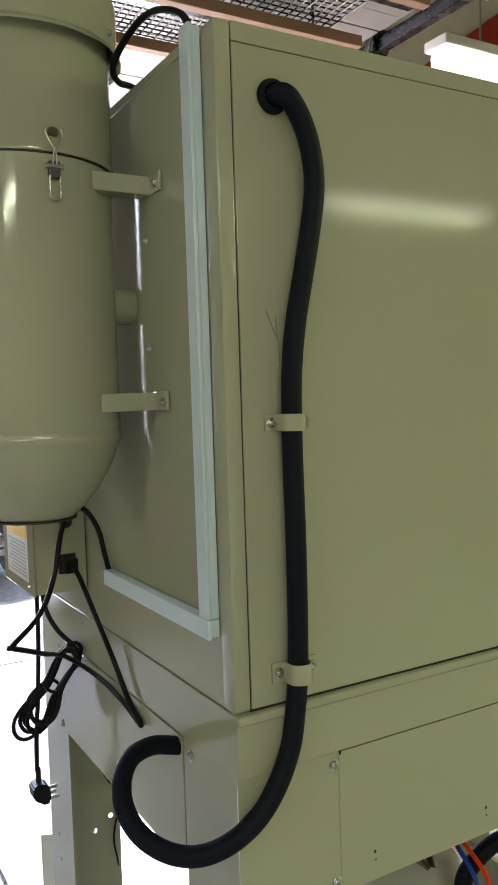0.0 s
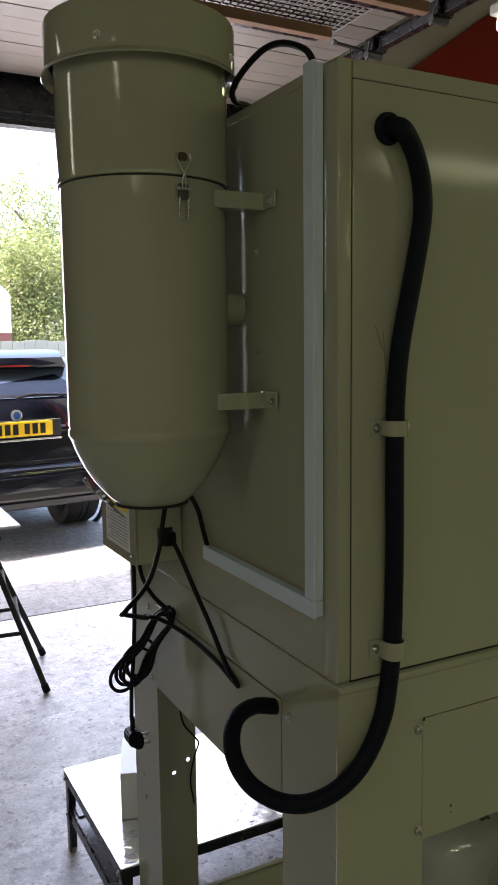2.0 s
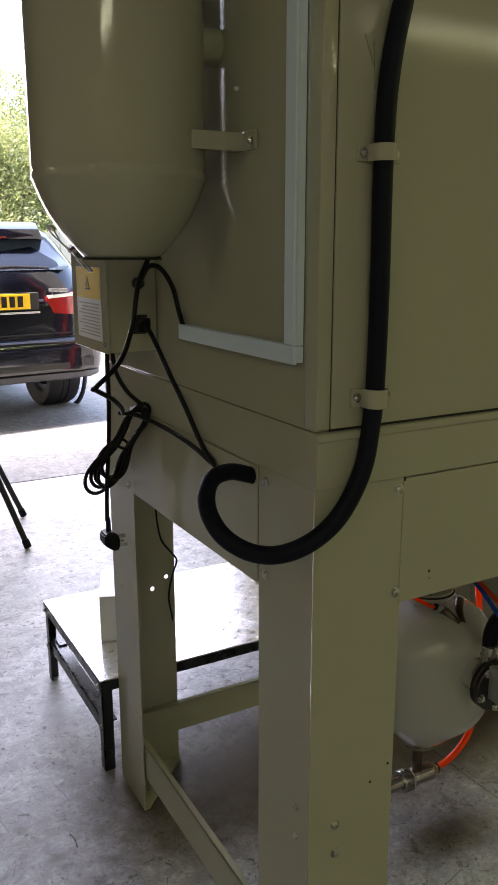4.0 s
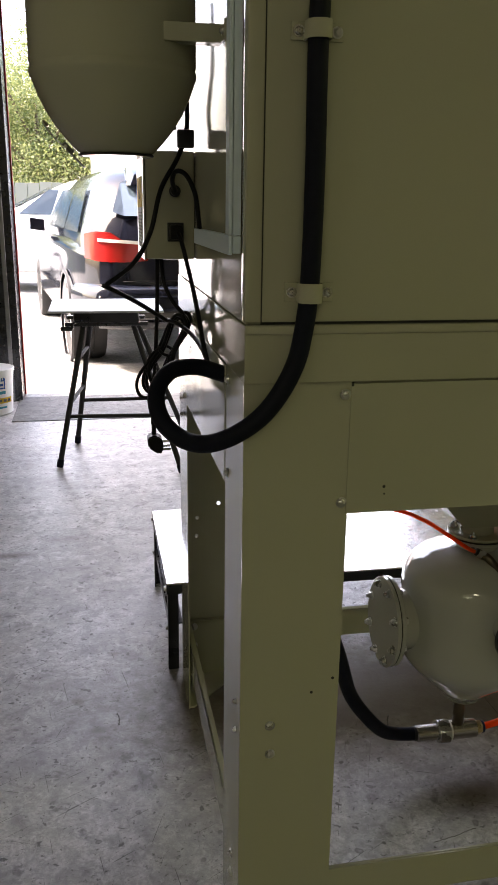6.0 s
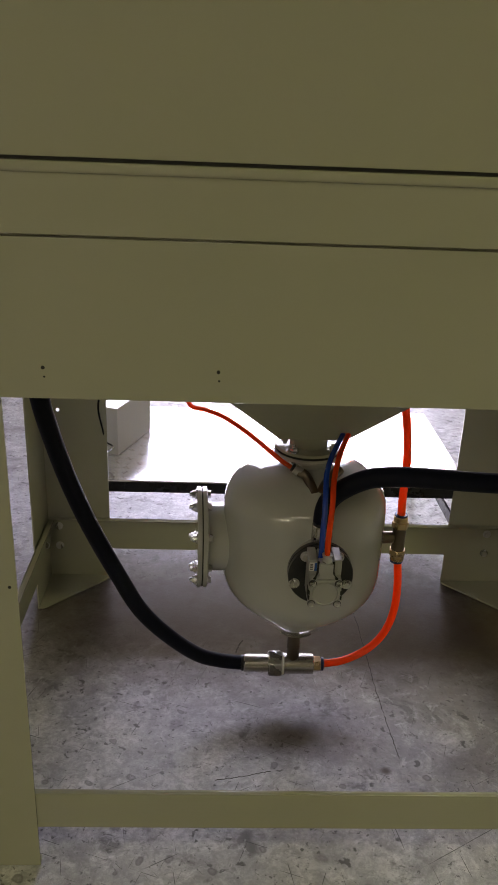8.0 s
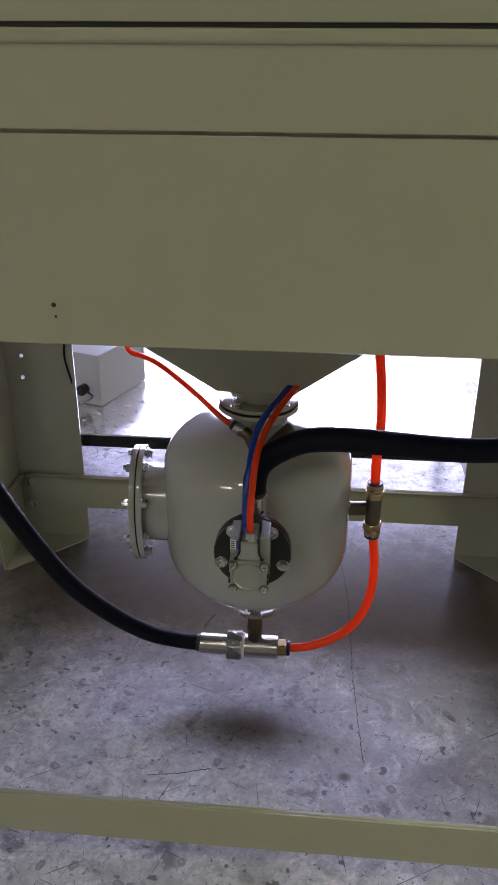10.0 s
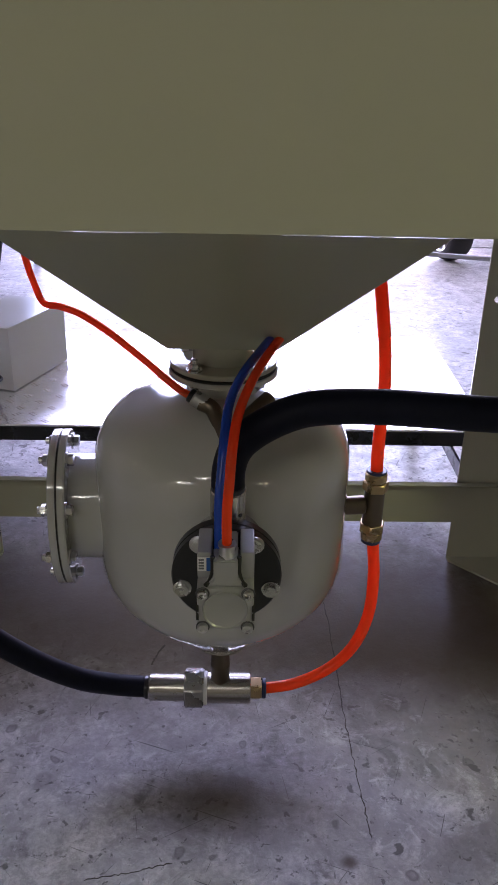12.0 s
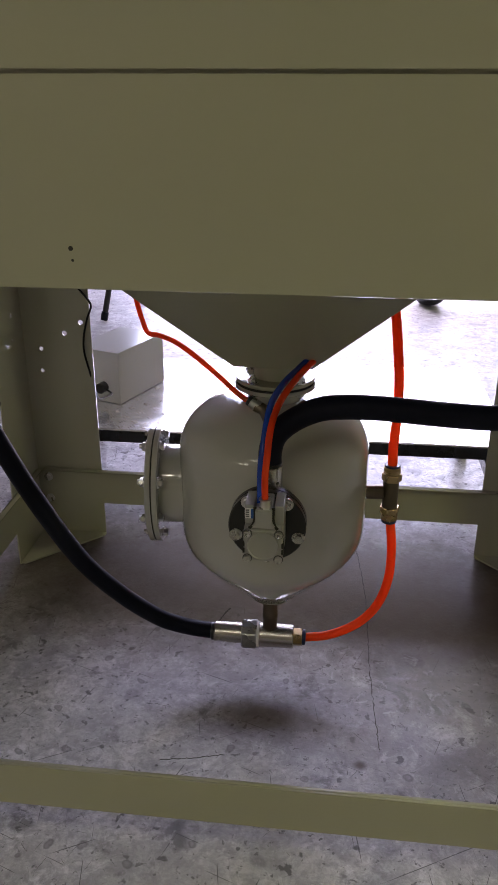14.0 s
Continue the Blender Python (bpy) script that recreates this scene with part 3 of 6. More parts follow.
cab = thing("blasting_cabinet", (MX, MY, 0), label="grey-green enamelled steel blasting cabinet standing on four angle legs", category="blast cabinet")
FW = 0.149

# legs: bent sheet angles with three-cornered foot plates
for sx, sy in ((0, 0), (1, 0), (0, 1), (1, 1)):
    cx, cy = (X0, X1)[sx], (Y0, Y1)[sy]
    dx, dy = (1, -1)[sx], (1, -1)[sy]
    t = 0.003
    drills = [(0.1285, 0.497, 0.0052), (0.0925, 0.473, 0.0052), (0.0395, 0.438, 0.0045), (0.0375, 0.390, 0.0045)] if sy else []
    b = prism(rect(FW, SEAM - 0.002), t, aim(cx, cy, 0.002, (dx, 0, 0), (0, 0, 1)) @ (Matrix.Translation((0, 0, 0)) if dx * dy * 1 < 0 else Matrix.Translation((0, 0, -t))), None, 0, drills)
    b = prism(rect(FW - t, SEAM - 0.002), t, aim(cx, cy + dy * t, 0.002, (0, dy, 0), (0, 0, 1)) @ (Matrix.Translation((0, 0, 0)) if dx * dy > 0 else Matrix.Translation((0, 0, -t))), b, 0, [(0.05, 0.52, 0.0045), (0.06, 0.47, 0.004)] if sy else [])
    b = prism([(0, 0), (FW - 0.004, 0), (FW - 0.004, 0.01), (0.01, FW - 0.004), (0, FW - 0.004)], 0.004, Matrix(((dx, 0, 0, cx + dx * 0.0035), (0, dy, 0, cy + dy * 0.0035), (0, 0, 1, 0.003), (0, 0, 0, 1))), b)
    part("leg", b, PAINT, cab)

# rails between the legs: bent angles with a top lip
RZ0, RZ1 = 0.086, 0.167


def rail(a, b, inward, low=RZ0, high=RZ1, lip_w=0.013):
    ax, ay = a
    bx, by = b
    along = Vector((bx - ax, by - ay, 0))
    inw = Vector(inward)
    m = aim(ax, ay, low, along, (0, 0, 1))
    out = prism(rect(along.length, high - low), 0.003, m)
    lip = aim(ax, ay, high - 0.003, along, inw)
    out = prism(rect(along.length, lip_w), 0.003, lip if lip.to_3x3().col[2].z > 0 else lip @ Matrix.Translation((0, 0, -0.003)), out)
    return part("rail", out, PAINT, cab)


rail((X0 + 0.02, Y0 + 0.0065), (X1 - 0.02, Y0 + 0.0065), (0, 1, 0), 0.077, 0.143, 0.006)
rail((X0 + 0.02, Y1 - 0.0075), (X1 - 0.02, Y1 - 0.0075), (0, -1, 0))
rail((X0 + 0.0065, Y0 + 0.02), (X0 + 0.0065, Y1 - 0.02), (1, 0, 0))
rail((X1 - 0.0075, Y0 + 0.02), (X1 - 0.0075, Y1 - 0.02), (-1, 0, 0))

# skirt plates between the legs and the band above them
part("front_skirt", box(X0 + FW - 0.003, X1 - FW + 0.003, Y0 - 0.0012, Y0 + 0.002, BOT, SEAM - 0.003, 0.0008), PAINT, cab)
part("back_skirt", box(X0 + FW + 0.003, X1 - FW - 0.003, Y1 - 0.002, Y1 + 0.001, BOT, SEAM - 0.003, 0.0008), PAINT, cab)
for x in (X0 + 0.0005, X1 - 0.0005):
    part("side_skirt", box(x - 0.0015, x + 0.0015, Y0 + FW + 0.003, Y1 - FW - 0.003, BOT + 0.003, SEAM - 0.003, 0.0008), PAINT, cab)
# unseen strips added behind the skirt seams to stop light leaking through
bm = box(X0 + FW - 0.03, X1 - FW + 0.03, Y0 + 0.0035, Y0 + 0.0065, BOT + 0.001, SEAM + 0.02)
bm = box(X0 + 0.0035, X0 + 0.0065, Y0 + FW - 0.03, Y1 - FW + 0.03, BOT + 0.004, SEAM + 0.02, 0, bm)
part("seam_light_stop", bm, PAINT, cab)
bm = box(X0 - 0.0004, X1 + 0.0004, Y0 - 0.0045, Y1 + 0.001, SEAM, LEDGE - 0.0005, 0.0012)
bm = box(X0 + 0.0002, X1 - 0.0002, Y0 - 0.0078, Y0 + 0.02, LEDGE - 0.012, LEDGE, 0.0035, bm, 3)
part("base_band", bm, PAINT, cab)

# upper body with corner posts, front panel and top rail
part("body", box(X0 + 0.001, X1, Y0 + 0.003, Y1, LEDGE, TOP - 0.001, 0.003), PAINT, cab)
part("corner_post", box(X0, X0 + 0.021, Y0, Y0 + 0.03, LEDGE + 0.003, TOP, 0.0022, None, 3), PAINT, cab)
part("corner_post", box(X1 - 0.021, X1, Y0, Y0 + 0.03, LEDGE + 0.003, TOP, 0.0022, None, 3), PAINT, cab)
part("front_panel", box(X0 + 0.0222, X1 - 0.0222, Y0 - 0.0005, Y0 + 0.01, LEDGE + 0.0038, TOP - 0.0231, 0.001), PAINT, cab)
part("top_rail", box(X0 + 0.0220, X1 - 0.0220, Y0 - 0.0002, Y0 + 0.02, TOP - 0.022, TOP + 0.0005, 0.0012), PAINT, cab)
part("side_rail", box(X0 - 0.001, X0 + 0.01, Y0 + 0.032, Y1 - 0.002, TOP - 0.012, TOP + 0.002, 0.002), PAINT, cab)
part("panel_gap", box(X0 + 0.021, X1 - 0.021, Y0 + 0.0015, Y0 + 0.004, LEDGE + 0.0005, TOP - 0.002), GASKET, cab, "dark gap round the panel")

# funnel under the cabinet, square to round
bm = bmesh.new()
levels = []
for (hx, hy, z) in ((0.478, 0.394, 1.0), (0.2, 0.2, 0.75), (0.058, 0.058, 0.574), (0.052, 0.052, 0.568)):
    levels.append([bm.verts.new((MX + sx * hx, MY + sy * hy, z)) for sx, sy in ((-1, -1), (-0.35, -1), (0.35, -1), (1, -1), (1, -0.35), (1, 0.35), (1, 1), (0.35, 1), (-0.35, 1), (-1, 1), (-1, 0.35), (-1, -0.35))])
for v in levels[1]:
    f = (0.75 - 0.574) / (1.0 - 0.574)
    v.co.x, v.co.y = MX + (v.co.x - MX) / 0.2 * (0.056 + f * 0.422), MY + (v.co.y - MY) / 0.2 * (0.056 + f * 0.338)
for v, (sx, sy) in zip(levels[2] + levels[3], 2 * [(-1, -1), (-0.35, -1), (0.35, -1), (1, -1), (1, -0.35), (1, 0.35), (1, 1), (0.35, 1), (-0.35, 1), (-1, 1), (-1, 0.35), (-1, -0.35)]):
    r = 0.056 if v.co.z > 0.571 else 0.034
    v.co.x, v.co.y = MX + sx * r, MY + sy * r
for a, b in zip(levels, levels[1:]):
    for i in range(12):
        bm.faces.new((a[i], a[(i + 1) % 12], b[(i + 1) % 12], b[i]))
part("hopper", bm, PAINT, cab)
neck = part("hopper_neck", lathe([(0.034, 0.578), (0.0335, 0.56), (0.0335, 0.536)], 40, Matrix.Translation((MX, MY, 0))), PAINT, cab)
part("neck_flange", lathe([(0.0, 0.5455), (0.0585, 0.5455), (0.0595, 0.5445), (0.0595, 0.5405), (0.0585, 0.5395), (0, 0.5395)], 48, Matrix.Translation((MX, MY, 0))), PAINT, cab)

for p in ((0.592, 0.933), (0.593, 0.779), (0.499, 0.429), (0.500, 0.380)):
    screw(cab, (p[0], Y0, p[1]), (0, -1, 0))
    screw(cab, (2 * MX - p[0] - 0.004, Y0, p[1]), (0, -1, 0))
for p in ((0.961, 0.931), (0.961, 0.787), (1.542, 0.776), (1.545, 0.93), (0.90, 0.142), (0.90, 0.105)):
    screw(cab, (X0, p[0], p[1]), (-1, 0, 0))
for z in (0.453, 0.403):
    screw(cab, (X0, 0.868, z), (-1, 0, 0), 0.004)
for x in (X0 + 0.029, X1 - 0.054):
    for z in (0.146, 0.093):
        hex_bolt(cab, (x, Y1 - 0.0108, z), (0, -1, 0), 0.0075, 0.006)
for y in (Y0 + 0.07, Y1 - 0.07):
    hex_bolt(cab, (X0 + 0.0098, y, 0.125), (1, 0, 0), 0.0065, 0.005)
for x in (0.654, 0.857):
    part("drilled_hole", lathe([(0.0023, 0.0), (0.0023, 0.0006), (0, 0.0006)], 12, frame_to((x, Y0 - 0.0008, 0.8), (x, Y0 - 1, 0.8))), GASKET, cab, "small dark drilled hole")
    part("drilled_hole", lathe([(0.0014, 0.0), (0.0014, 0.0006), (0, 0.0006)], 8, frame_to((x + 0.001, Y0 - 0.0008, 0.789), (x, Y0 - 1, 0.789))), GASKET, cab, "small dark drilled hole")

for x, z in ((0.561, 0.48), (0.593, 0.501)):
    for xx in (x, 2 * MX - x - 0.004):
        part("drilled_hole", lathe([(0.0022, 0.0), (0.0022, 0.0006), (0, 0.0006)], 12, frame_to((xx, Y0 - 0.0002, z), (xx, Y0 - 1, z))), GASKET, cab, "small dark drilled hole")
for x in (X0 + FW - 0.001, X1 - FW + 0.001):
    part("corner_notch", box(x - 0.0018, x + 0.0018, Y0 - 0.0018, Y0 + 0.001, SEAM - 0.007, SEAM - 0.0005, 0.0008), GASKET, cab, "small dark relief notch at the skirt's corner")

SCRATCHES = (((0.5110, 1.5030), (0.5170, 1.4880), (0.5250, 1.4700)), ((0.5240, 1.4950), (0.5270, 1.4600), (0.5280, 1.4420)))
SCUFF = shader("dark_scuff", (0.18, 0.18, 0.135), 0.6)
for pts in SCRATCHES:
    part("scuff", sweep([(x, Y0 - 0.0005, z) for x, z in pts], 0.0006, 6, 4), SCUFF, cab, "thin dark rub mark left by the hose")

# ---- cable trunking on the cabinet's side ----
trunk = thing("cable_trunking", (X0, 0.9, 1.11), label="white plastic cable trunking bent round the cabinet's side", category="trunking")
TX = X0 - 0.016
part("base_strip", box(TX + 0.005, X0 - 0.0005, 0.8655, 0.8855, 1.137, 1.829, 0.0008), PVC, trunk)
part("lid", box(TX - 0.001, TX + 0.0045, 0.8635, 0.888, 1.1375, 1.831, 0.0015), PVC, trunk)
part("base_strip", box(TX + 0.005, X0 - 0.0005, 0.8655, 1.222, 1.1145, 1.136, 0.0008), PVC, trunk)
part("lid", box(TX - 0.001, TX + 0.0045, 0.8635, 1.224, 1.1125, 1.1370, 0.0015), PVC, trunk)

# ---- dust drum ----
DX, DY, DR = 0.307, 1.121, 0.1205
drum = thing("dust_drum", (DX, DY, 1.245), label="grey-green steel dust drum with a tapered base bracketed beside the cabinet", category="dust drum")
at = Matrix.Translation((DX, DY, 0))
part("lower_shell", lathe([(0.0, 1.245), (0.050, 1.245), (0.056, 1.2475), (0.071, 1.2630), (0.0865, 1.2815), (0.1005, 1.3035), (0.1105, 1.3245), (0.1165, 1.3405), (0.1190, 1.3475), (0.1208, 1.350), (0.1215, 1.354), (0.1208, 1.3585), (0.1194, 1.3615), (0.1196, 1.3635), (DR, 1.366), (DR, 1.40), (DR, 1.71)], 72, at), PAINT, drum)
part("upper_shell", lathe([(DR, 1.706), (DR + 0.0042, 1.7065), (DR + 0.0045, 1.712), (DR + 0.003, 1.716), (DR + 0.0025, 1.88)], 72, at), PAINT, drum)
part("seam_gasket", lathe([(DR, 1.7042), (DR + 0.0018, 1.7046), (DR + 0.0018, 1.7062), (DR, 1.7066)], 72, at), GASKET, drum, "dark rubber joint line")
part("cap", lathe([(0.1285, 1.870), (0.1345, 1.862), (0.139, 1.857), (0.1405, 1.8545), (0.139, 1.8525), (0.1375, 1.855), (0.136, 1.859), (0.1355, 1.866), (0.1355, 1.921), (0.1345, 1.925), (0.131, 1.927), (0.10, 1.929), (0, 1.929)], 72, at), PAINT, drum)
part("bottom_ring", lathe([(0.050, 1.2425), (0.0555, 1.2425), (0.0562, 1.2435), (0.0555, 1.2455), (0.050, 1.2455)], 48, at), GASKET, drum, "thin dark rubber ring round the base")
part("bottom_cover", lathe([(0, 1.2425), (0.05, 1.2425), (0.05, 1.2465), (0, 1.2465)], 48, at), PAINT, drum)
for a in (-134, -44, 46, 136):
    d = Vector((math.cos(radians(a)), math.sin(radians(a)), 0))
    screw(drum, Vector((DX, DY, 1.876)) + d * 0.1355, d, 0.0045)


def toggle(angle, z, lean=0.0, radius=DR):
    """A wire toggle latch: hook plate above, sprung wire loop, lever below."""
    m = at @ pose(0, 0, 0, 0, 0, angle) @ Matrix.Translation((radius, 0, z)) @ pose(0, 0, 0, 0, lean, 0) @ aim(0, 0, 0, (0, 1, 0), (0, 0, 1))
    top = part("latch", prism([(-0.006, 0.0), (0.006, 0), (0.0068, 0.006), (0.004, 0.011), (-0.004, 0.011), (-0.0068, 0.006)], 0.004, m @ pose(0, 0.024, 0.004), None, 0.0012), BRONZE, drum, "bright wire toggle latch")
    for s in (-1, 1):
        b = sweep([m @ Vector(q) for q in ((s * 0.009, 0.033, 0.008), (s * 0.0105, 0.026, 0.009), (s * 0.006, 0.016, 0.010), (-s * 0.0005, 0.006, 0.010), (-s * 0.0025, -0.004, 0.009), (-s * 0.002, -0.014, 0.008))], 0.0011, 8, 5)
        part("wire_hook", b, STEEL, top)
    b = box(-0.0068, 0.0068, -0.026, -0.006, 0.002, 0.009, 0.001)
    b.transform(m)
    part("pivot_block", b, TRACKSTEEL, top)
    b = rod(m @ Vector((-0.0115, -0.012, 0.007)), m @ Vector((0.0115, -0.012, 0.007)), 0.0028, 10)
    part("pivot_pin", b, STEEL, top)
    b = sweep([m @ Vector(q) for q in ((-0.0065, -0.024, 0.008), (-0.0068, -0.046, 0.0065), (-0.005, -0.050, 0.006), (0.005, -0.050, 0.006), (0.0068, -0.046, 0.0065), (0.0065, -0.024, 0.008))], 0.0013, 8, 4)
    part("lever", b, STEEL, top)


toggle(-86, 1.700)
toggle(96, 1.700)
toggle(182, 1.268, 42, 0.077)

# brackets and outlet stub to the cabinet
for z in (1.683, 1.398):
    b = box(0.372, X0 - 0.001, 1.018, 1.046, z - 0.011, z + 0.013, 0.0015)
    b = box(X0 - 0.0045, X0 - 0.0005, 0.985, 1.03, z - 0.011, z + 0.014, 0.001, b)
    br = part("bracket", b, PAINT, drum)
    screw(br, (X0 - 0.0045, 0.996, z), (-1, 0, 0), 0.005)
part("outlet_stub", lathe([(0.0245, 0), (0.0255, 0.001), (0.0255, 0.058)], 40, frame_to((0.396, 1.110, 1.535), (0.5, 1.110, 1.535))), PAINT, drum)
for z in (1.617, 1.472):
    screw(cab, (X0 + 0.001, 1.045, z), (-1, 0, 0), 0.0035)

# ---- control box with its mains lead ----
BX0, BY0, BY1, BZ0, BZ1 = 0.364, 1.355, 1.553, 1.078, 1.268
ebox = thing("control_box", (0.41, 1.45, BZ0), label="grey-green steel control box on the cabinet with a yellow warning label", category="control box")
part("case", box(BX0, X0 - 0.0005, BY0, BY1, BZ0, BZ1, 0.0025), PAINT, ebox)
part("case_lid", box(BX0 - 0.004, BX0 - 0.0005, BY0 - 0.002, BY1 + 0.002, BZ0 - 0.002, BZ1 + 0.002, 0.0012), PAINT, ebox)
lab = part("warning_label", box(BX0 - 0.0048, BX0 - 0.0038, 1.384, 1.524, 1.096, 1.226), PAPER, ebox, "paper label with a yellow warning header")
part("header", box(BX0 - 0.0054, BX0 - 0.0046, 1.386, 1.522, 1.170, 1.2245), YELLOW, lab)
part("triangle", prism(regular(3, 0.017, math.pi / 2), 0.0006, aim(BX0 - 0.0052, 1.455, 1.194, (0, -1, 0), (0, 0, 1))), INK, lab)
part("triangle_field", prism(regular(3, 0.012, math.pi / 2), 0.0006, aim(BX0 - 0.0056, 1.455, 1.194, (0, -1, 0), (0, 0, 1))), YELLOW, lab)
part("bolt_mark", box(BX0 - 0.0066, BX0 - 0.0058, 1.4535, 1.4565, 1.189, 1.201), INK, lab)
for k in range(10):
    part("text_bar", box(BX0 - 0.0054, BX0 - 0.0046, 1.394, 1.514 - 0.011 * (k * 2 % 3), 1.1595 - 0.0062 * k, 1.1617 - 0.0062 * k), PALEINK, lab)
screw(ebox, (BX0 - 0.004, 1.372, 1.092), (-1, 0, 0), 0.003)
b = rod((0.417, BY0 - 0.010, 1.199), (0.417, BY0 + 0.002, 1.199), 0.0105, 20)
part("cable_gland", rod((0.417, BY0 - 0.018, 1.199), (0.417, BY0 - 0.009, 1.199), 0.008, 16, None, b), BLACK, ebox)
part("socket", box(0.403, 0.433, BY0 - 0.004, BY0 + 0.001, 1.110, 1.144, 0.001), BLACK, ebox)

lead = thing("mains_lead", (0.38, 1.42, 0.7), label="black mains lead coiled and hanging with a three-pin plug", category="power cable")
part("connector", box(0.406, 0.430, BY0 - 0.030, BY0 - 0.004, 1.114, 1.140, 0.004), CABLE, lead)
part("cable", sweep([(0.420, 1.328, 1.127), (0.425, 1.308, 1.108), (0.435, 1.26, 1.048), (0.440, 1.21, 1.000), (0.444, 1.155, 0.945), (0.445, 1.118, 0.925), (0.447, 1.124, 0.921), (0.447, 1.20, 0.934), (0.44, 1.30, 0.946), (0.418, 1.38, 0.957), (0.40, 1.425, 0.955)], 0.0042, 10, 8), CABLE, lead)
random.seed(4)
A, B = Vector((0.436, 1.39, 0.968)), Vector((0.360, 1.485, 0.792))
side = (B - A).cross(Vector((0.31, 0.87, -0.31))).normalized()
deep = (B - A).cross(side).normalized()
for k in range(6):
    w, cut, lag = random.uniform(0.7, 1.25), random.uniform(-0.03, 0.05), random.uniform(-0.012, 0.012)
    pts = []
    for a in range(17):
        u = 2 * math.pi * a / 16
        f = 0.5 - 0.5 * math.cos(u)
        wide = (0.010 + 0.062 * abs(f - 0.42)) * w
        pts.append(A + (B - A) * (cut + f * (1.0 - 0.10 * (k % 3))) + side * (math.sin(u) * wide + lag * f) + deep * (0.004 * (k - 2.5) + random.uniform(-0.002, 0.002)))
    part("coil_turn", sweep(pts, 0.0038, 8, 4), CABLE, lead)
C = A + (B - A) * 0.42
part("cable_tie", sweep([C + side * (0.015 * math.cos(a)) + deep * (0.016 * math.sin(a)) for a in [k * math.pi / 5 for k in range(11)]], 0.003, 8, 4), CABLE, lead)
part("drop_cable", sweep([(0.392, 1.46, 1.078), (0.389, 1.452, 0.98), (0.384, 1.452, 0.88), (0.378, 1.454, 0.80), (0.376, 1.455, 0.735)], 0.0042, 10), CABLE, lead)
plug = part("plug", prism([(-0.016, 0.018), (-0.004, 0.022), (0.004, 0.022), (0.013, 0.014), (0.016, 0.004), (0.016, -0.013), (0.007, -0.019), (-0.004, -0.012), (-0.015, -0.004)], 0.036, aim(0.380, 1.473, 0.692, (1, 0, 0), (0, 0, 1)), None, 0.003), CABLE, lead)
part("coil_lead", sweep([(0.398, 1.45, 1.078), (0.402, 1.44, 1.03), (0.416, 1.42, 0.995), (0.434, 1.395, 0.972), (0.436, 1.395, 0.955)], 0.0042, 10), CABLE, lead)
part("strain_relief", lathe([(0.0055, 0), (0.0048, 0.03), (0.0042, 0.034)], 12, Matrix.Translation((0.378, 1.455, 0.706))), CABLE, plug)
for y, z in ((1.444, 0.684), (1.466, 0.684), (1.455, 0.698)):
    part("pin", box(0.394, 0.412, y - 0.002, y + 0.002, z - 0.003, z + 0.003, 0.0006), STEEL, plug)

fan_lead = thing("fan_lead", (0.40, 1.3, 1.0), label="black fan cable looping out of the control box", category="power cable")
part("cable", sweep([(0.417, 1.337, 1.199), (0.408, 1.30, 1.215), (0.412, 1.28, 1.230), (0.428, 1.27, 1.225), (0.442, 1.256, 1.195), (0.446, 1.240, 1.155), (0.447, 1.222, 1.126)], 0.0042, 10), CABLE, fan_lead)
loose = thing("loose_lead", (0.36, 1.3, 0.95), label="black cable hanging down in a kinked loop beside the control box", category="power cable")
part("cable", sweep([(0.43, 1.31, 1.50), (0.43, 1.31, 1.40), (0.436, 1.31, 1.33), (0.432, 1.305, 1.29), (0.415, 1.285, 1.25), (0.385, 1.265, 1.20), (0.365, 1.25, 1.13), (0.335, 1.23, 1.08), (0.288, 1.212, 1.045), (0.287, 1.214, 1.041), (0.33, 1.26, 1.015), (0.37, 1.33, 0.985), (0.405, 1.42, 0.955)], 0.0042, 10), CABLE, loose)

part("inline_clip", box(0.414, 0.4425, 1.262, 1.282, 1.268, 1.297, 0.003), BLACK, loose, "square black cable clip on the cabinet's side")
part("clip_tail", box(0.401, 0.4135, 1.268, 1.276, 1.296, 1.40, 0.002), BLACK, loose)
lamp_lead = thing("lamp_lead", (0.43, 0.97, 1.83), label="black cable arching out of the trunking over the cabinet's top", category="power cable")
part("cable", sweep([(0.447, 0.877, 1.80), (0.447, 0.877, 1.826), (0.441, 0.888, 1.849), (0.432, 0.93, 1.869), (0.425, 0.97, 1.872), (0.416, 1.01, 1.856), (0.414, 1.04, 1.838), (0.429, 1.06, 1.829), (0.458, 1.08, 1.833), (0.52, 1.12, 1.833)], 0.0045, 10), CABLE, lamp_lead)
tail = thing("thin_lead", (0.5, 1.6, 0.4), label="thin black wire hanging down the cabinet's back leg", category="power cable")
part("wire", sweep([(0.545, 1.625, 0.77), (0.553, 1.642, 0.70), (0.560, 1.650, 0.641), (0.571, 1.651, 0.592), (0.600, 1.652, 0.552), (0.608, 1.653, 0.535), (0.598, 1.653, 0.508), (0.588, 1.653, 0.47), (0.586, 1.654, 0.437), (0.594, 1.657, 0.391), (0.597, 1.672, 0.348), (0.590, 1.72, 0.31), (0.597, 1.79, 0.295), (0.575, 1.83, 0.29)], 0.0022, 8), CABLE, tail)

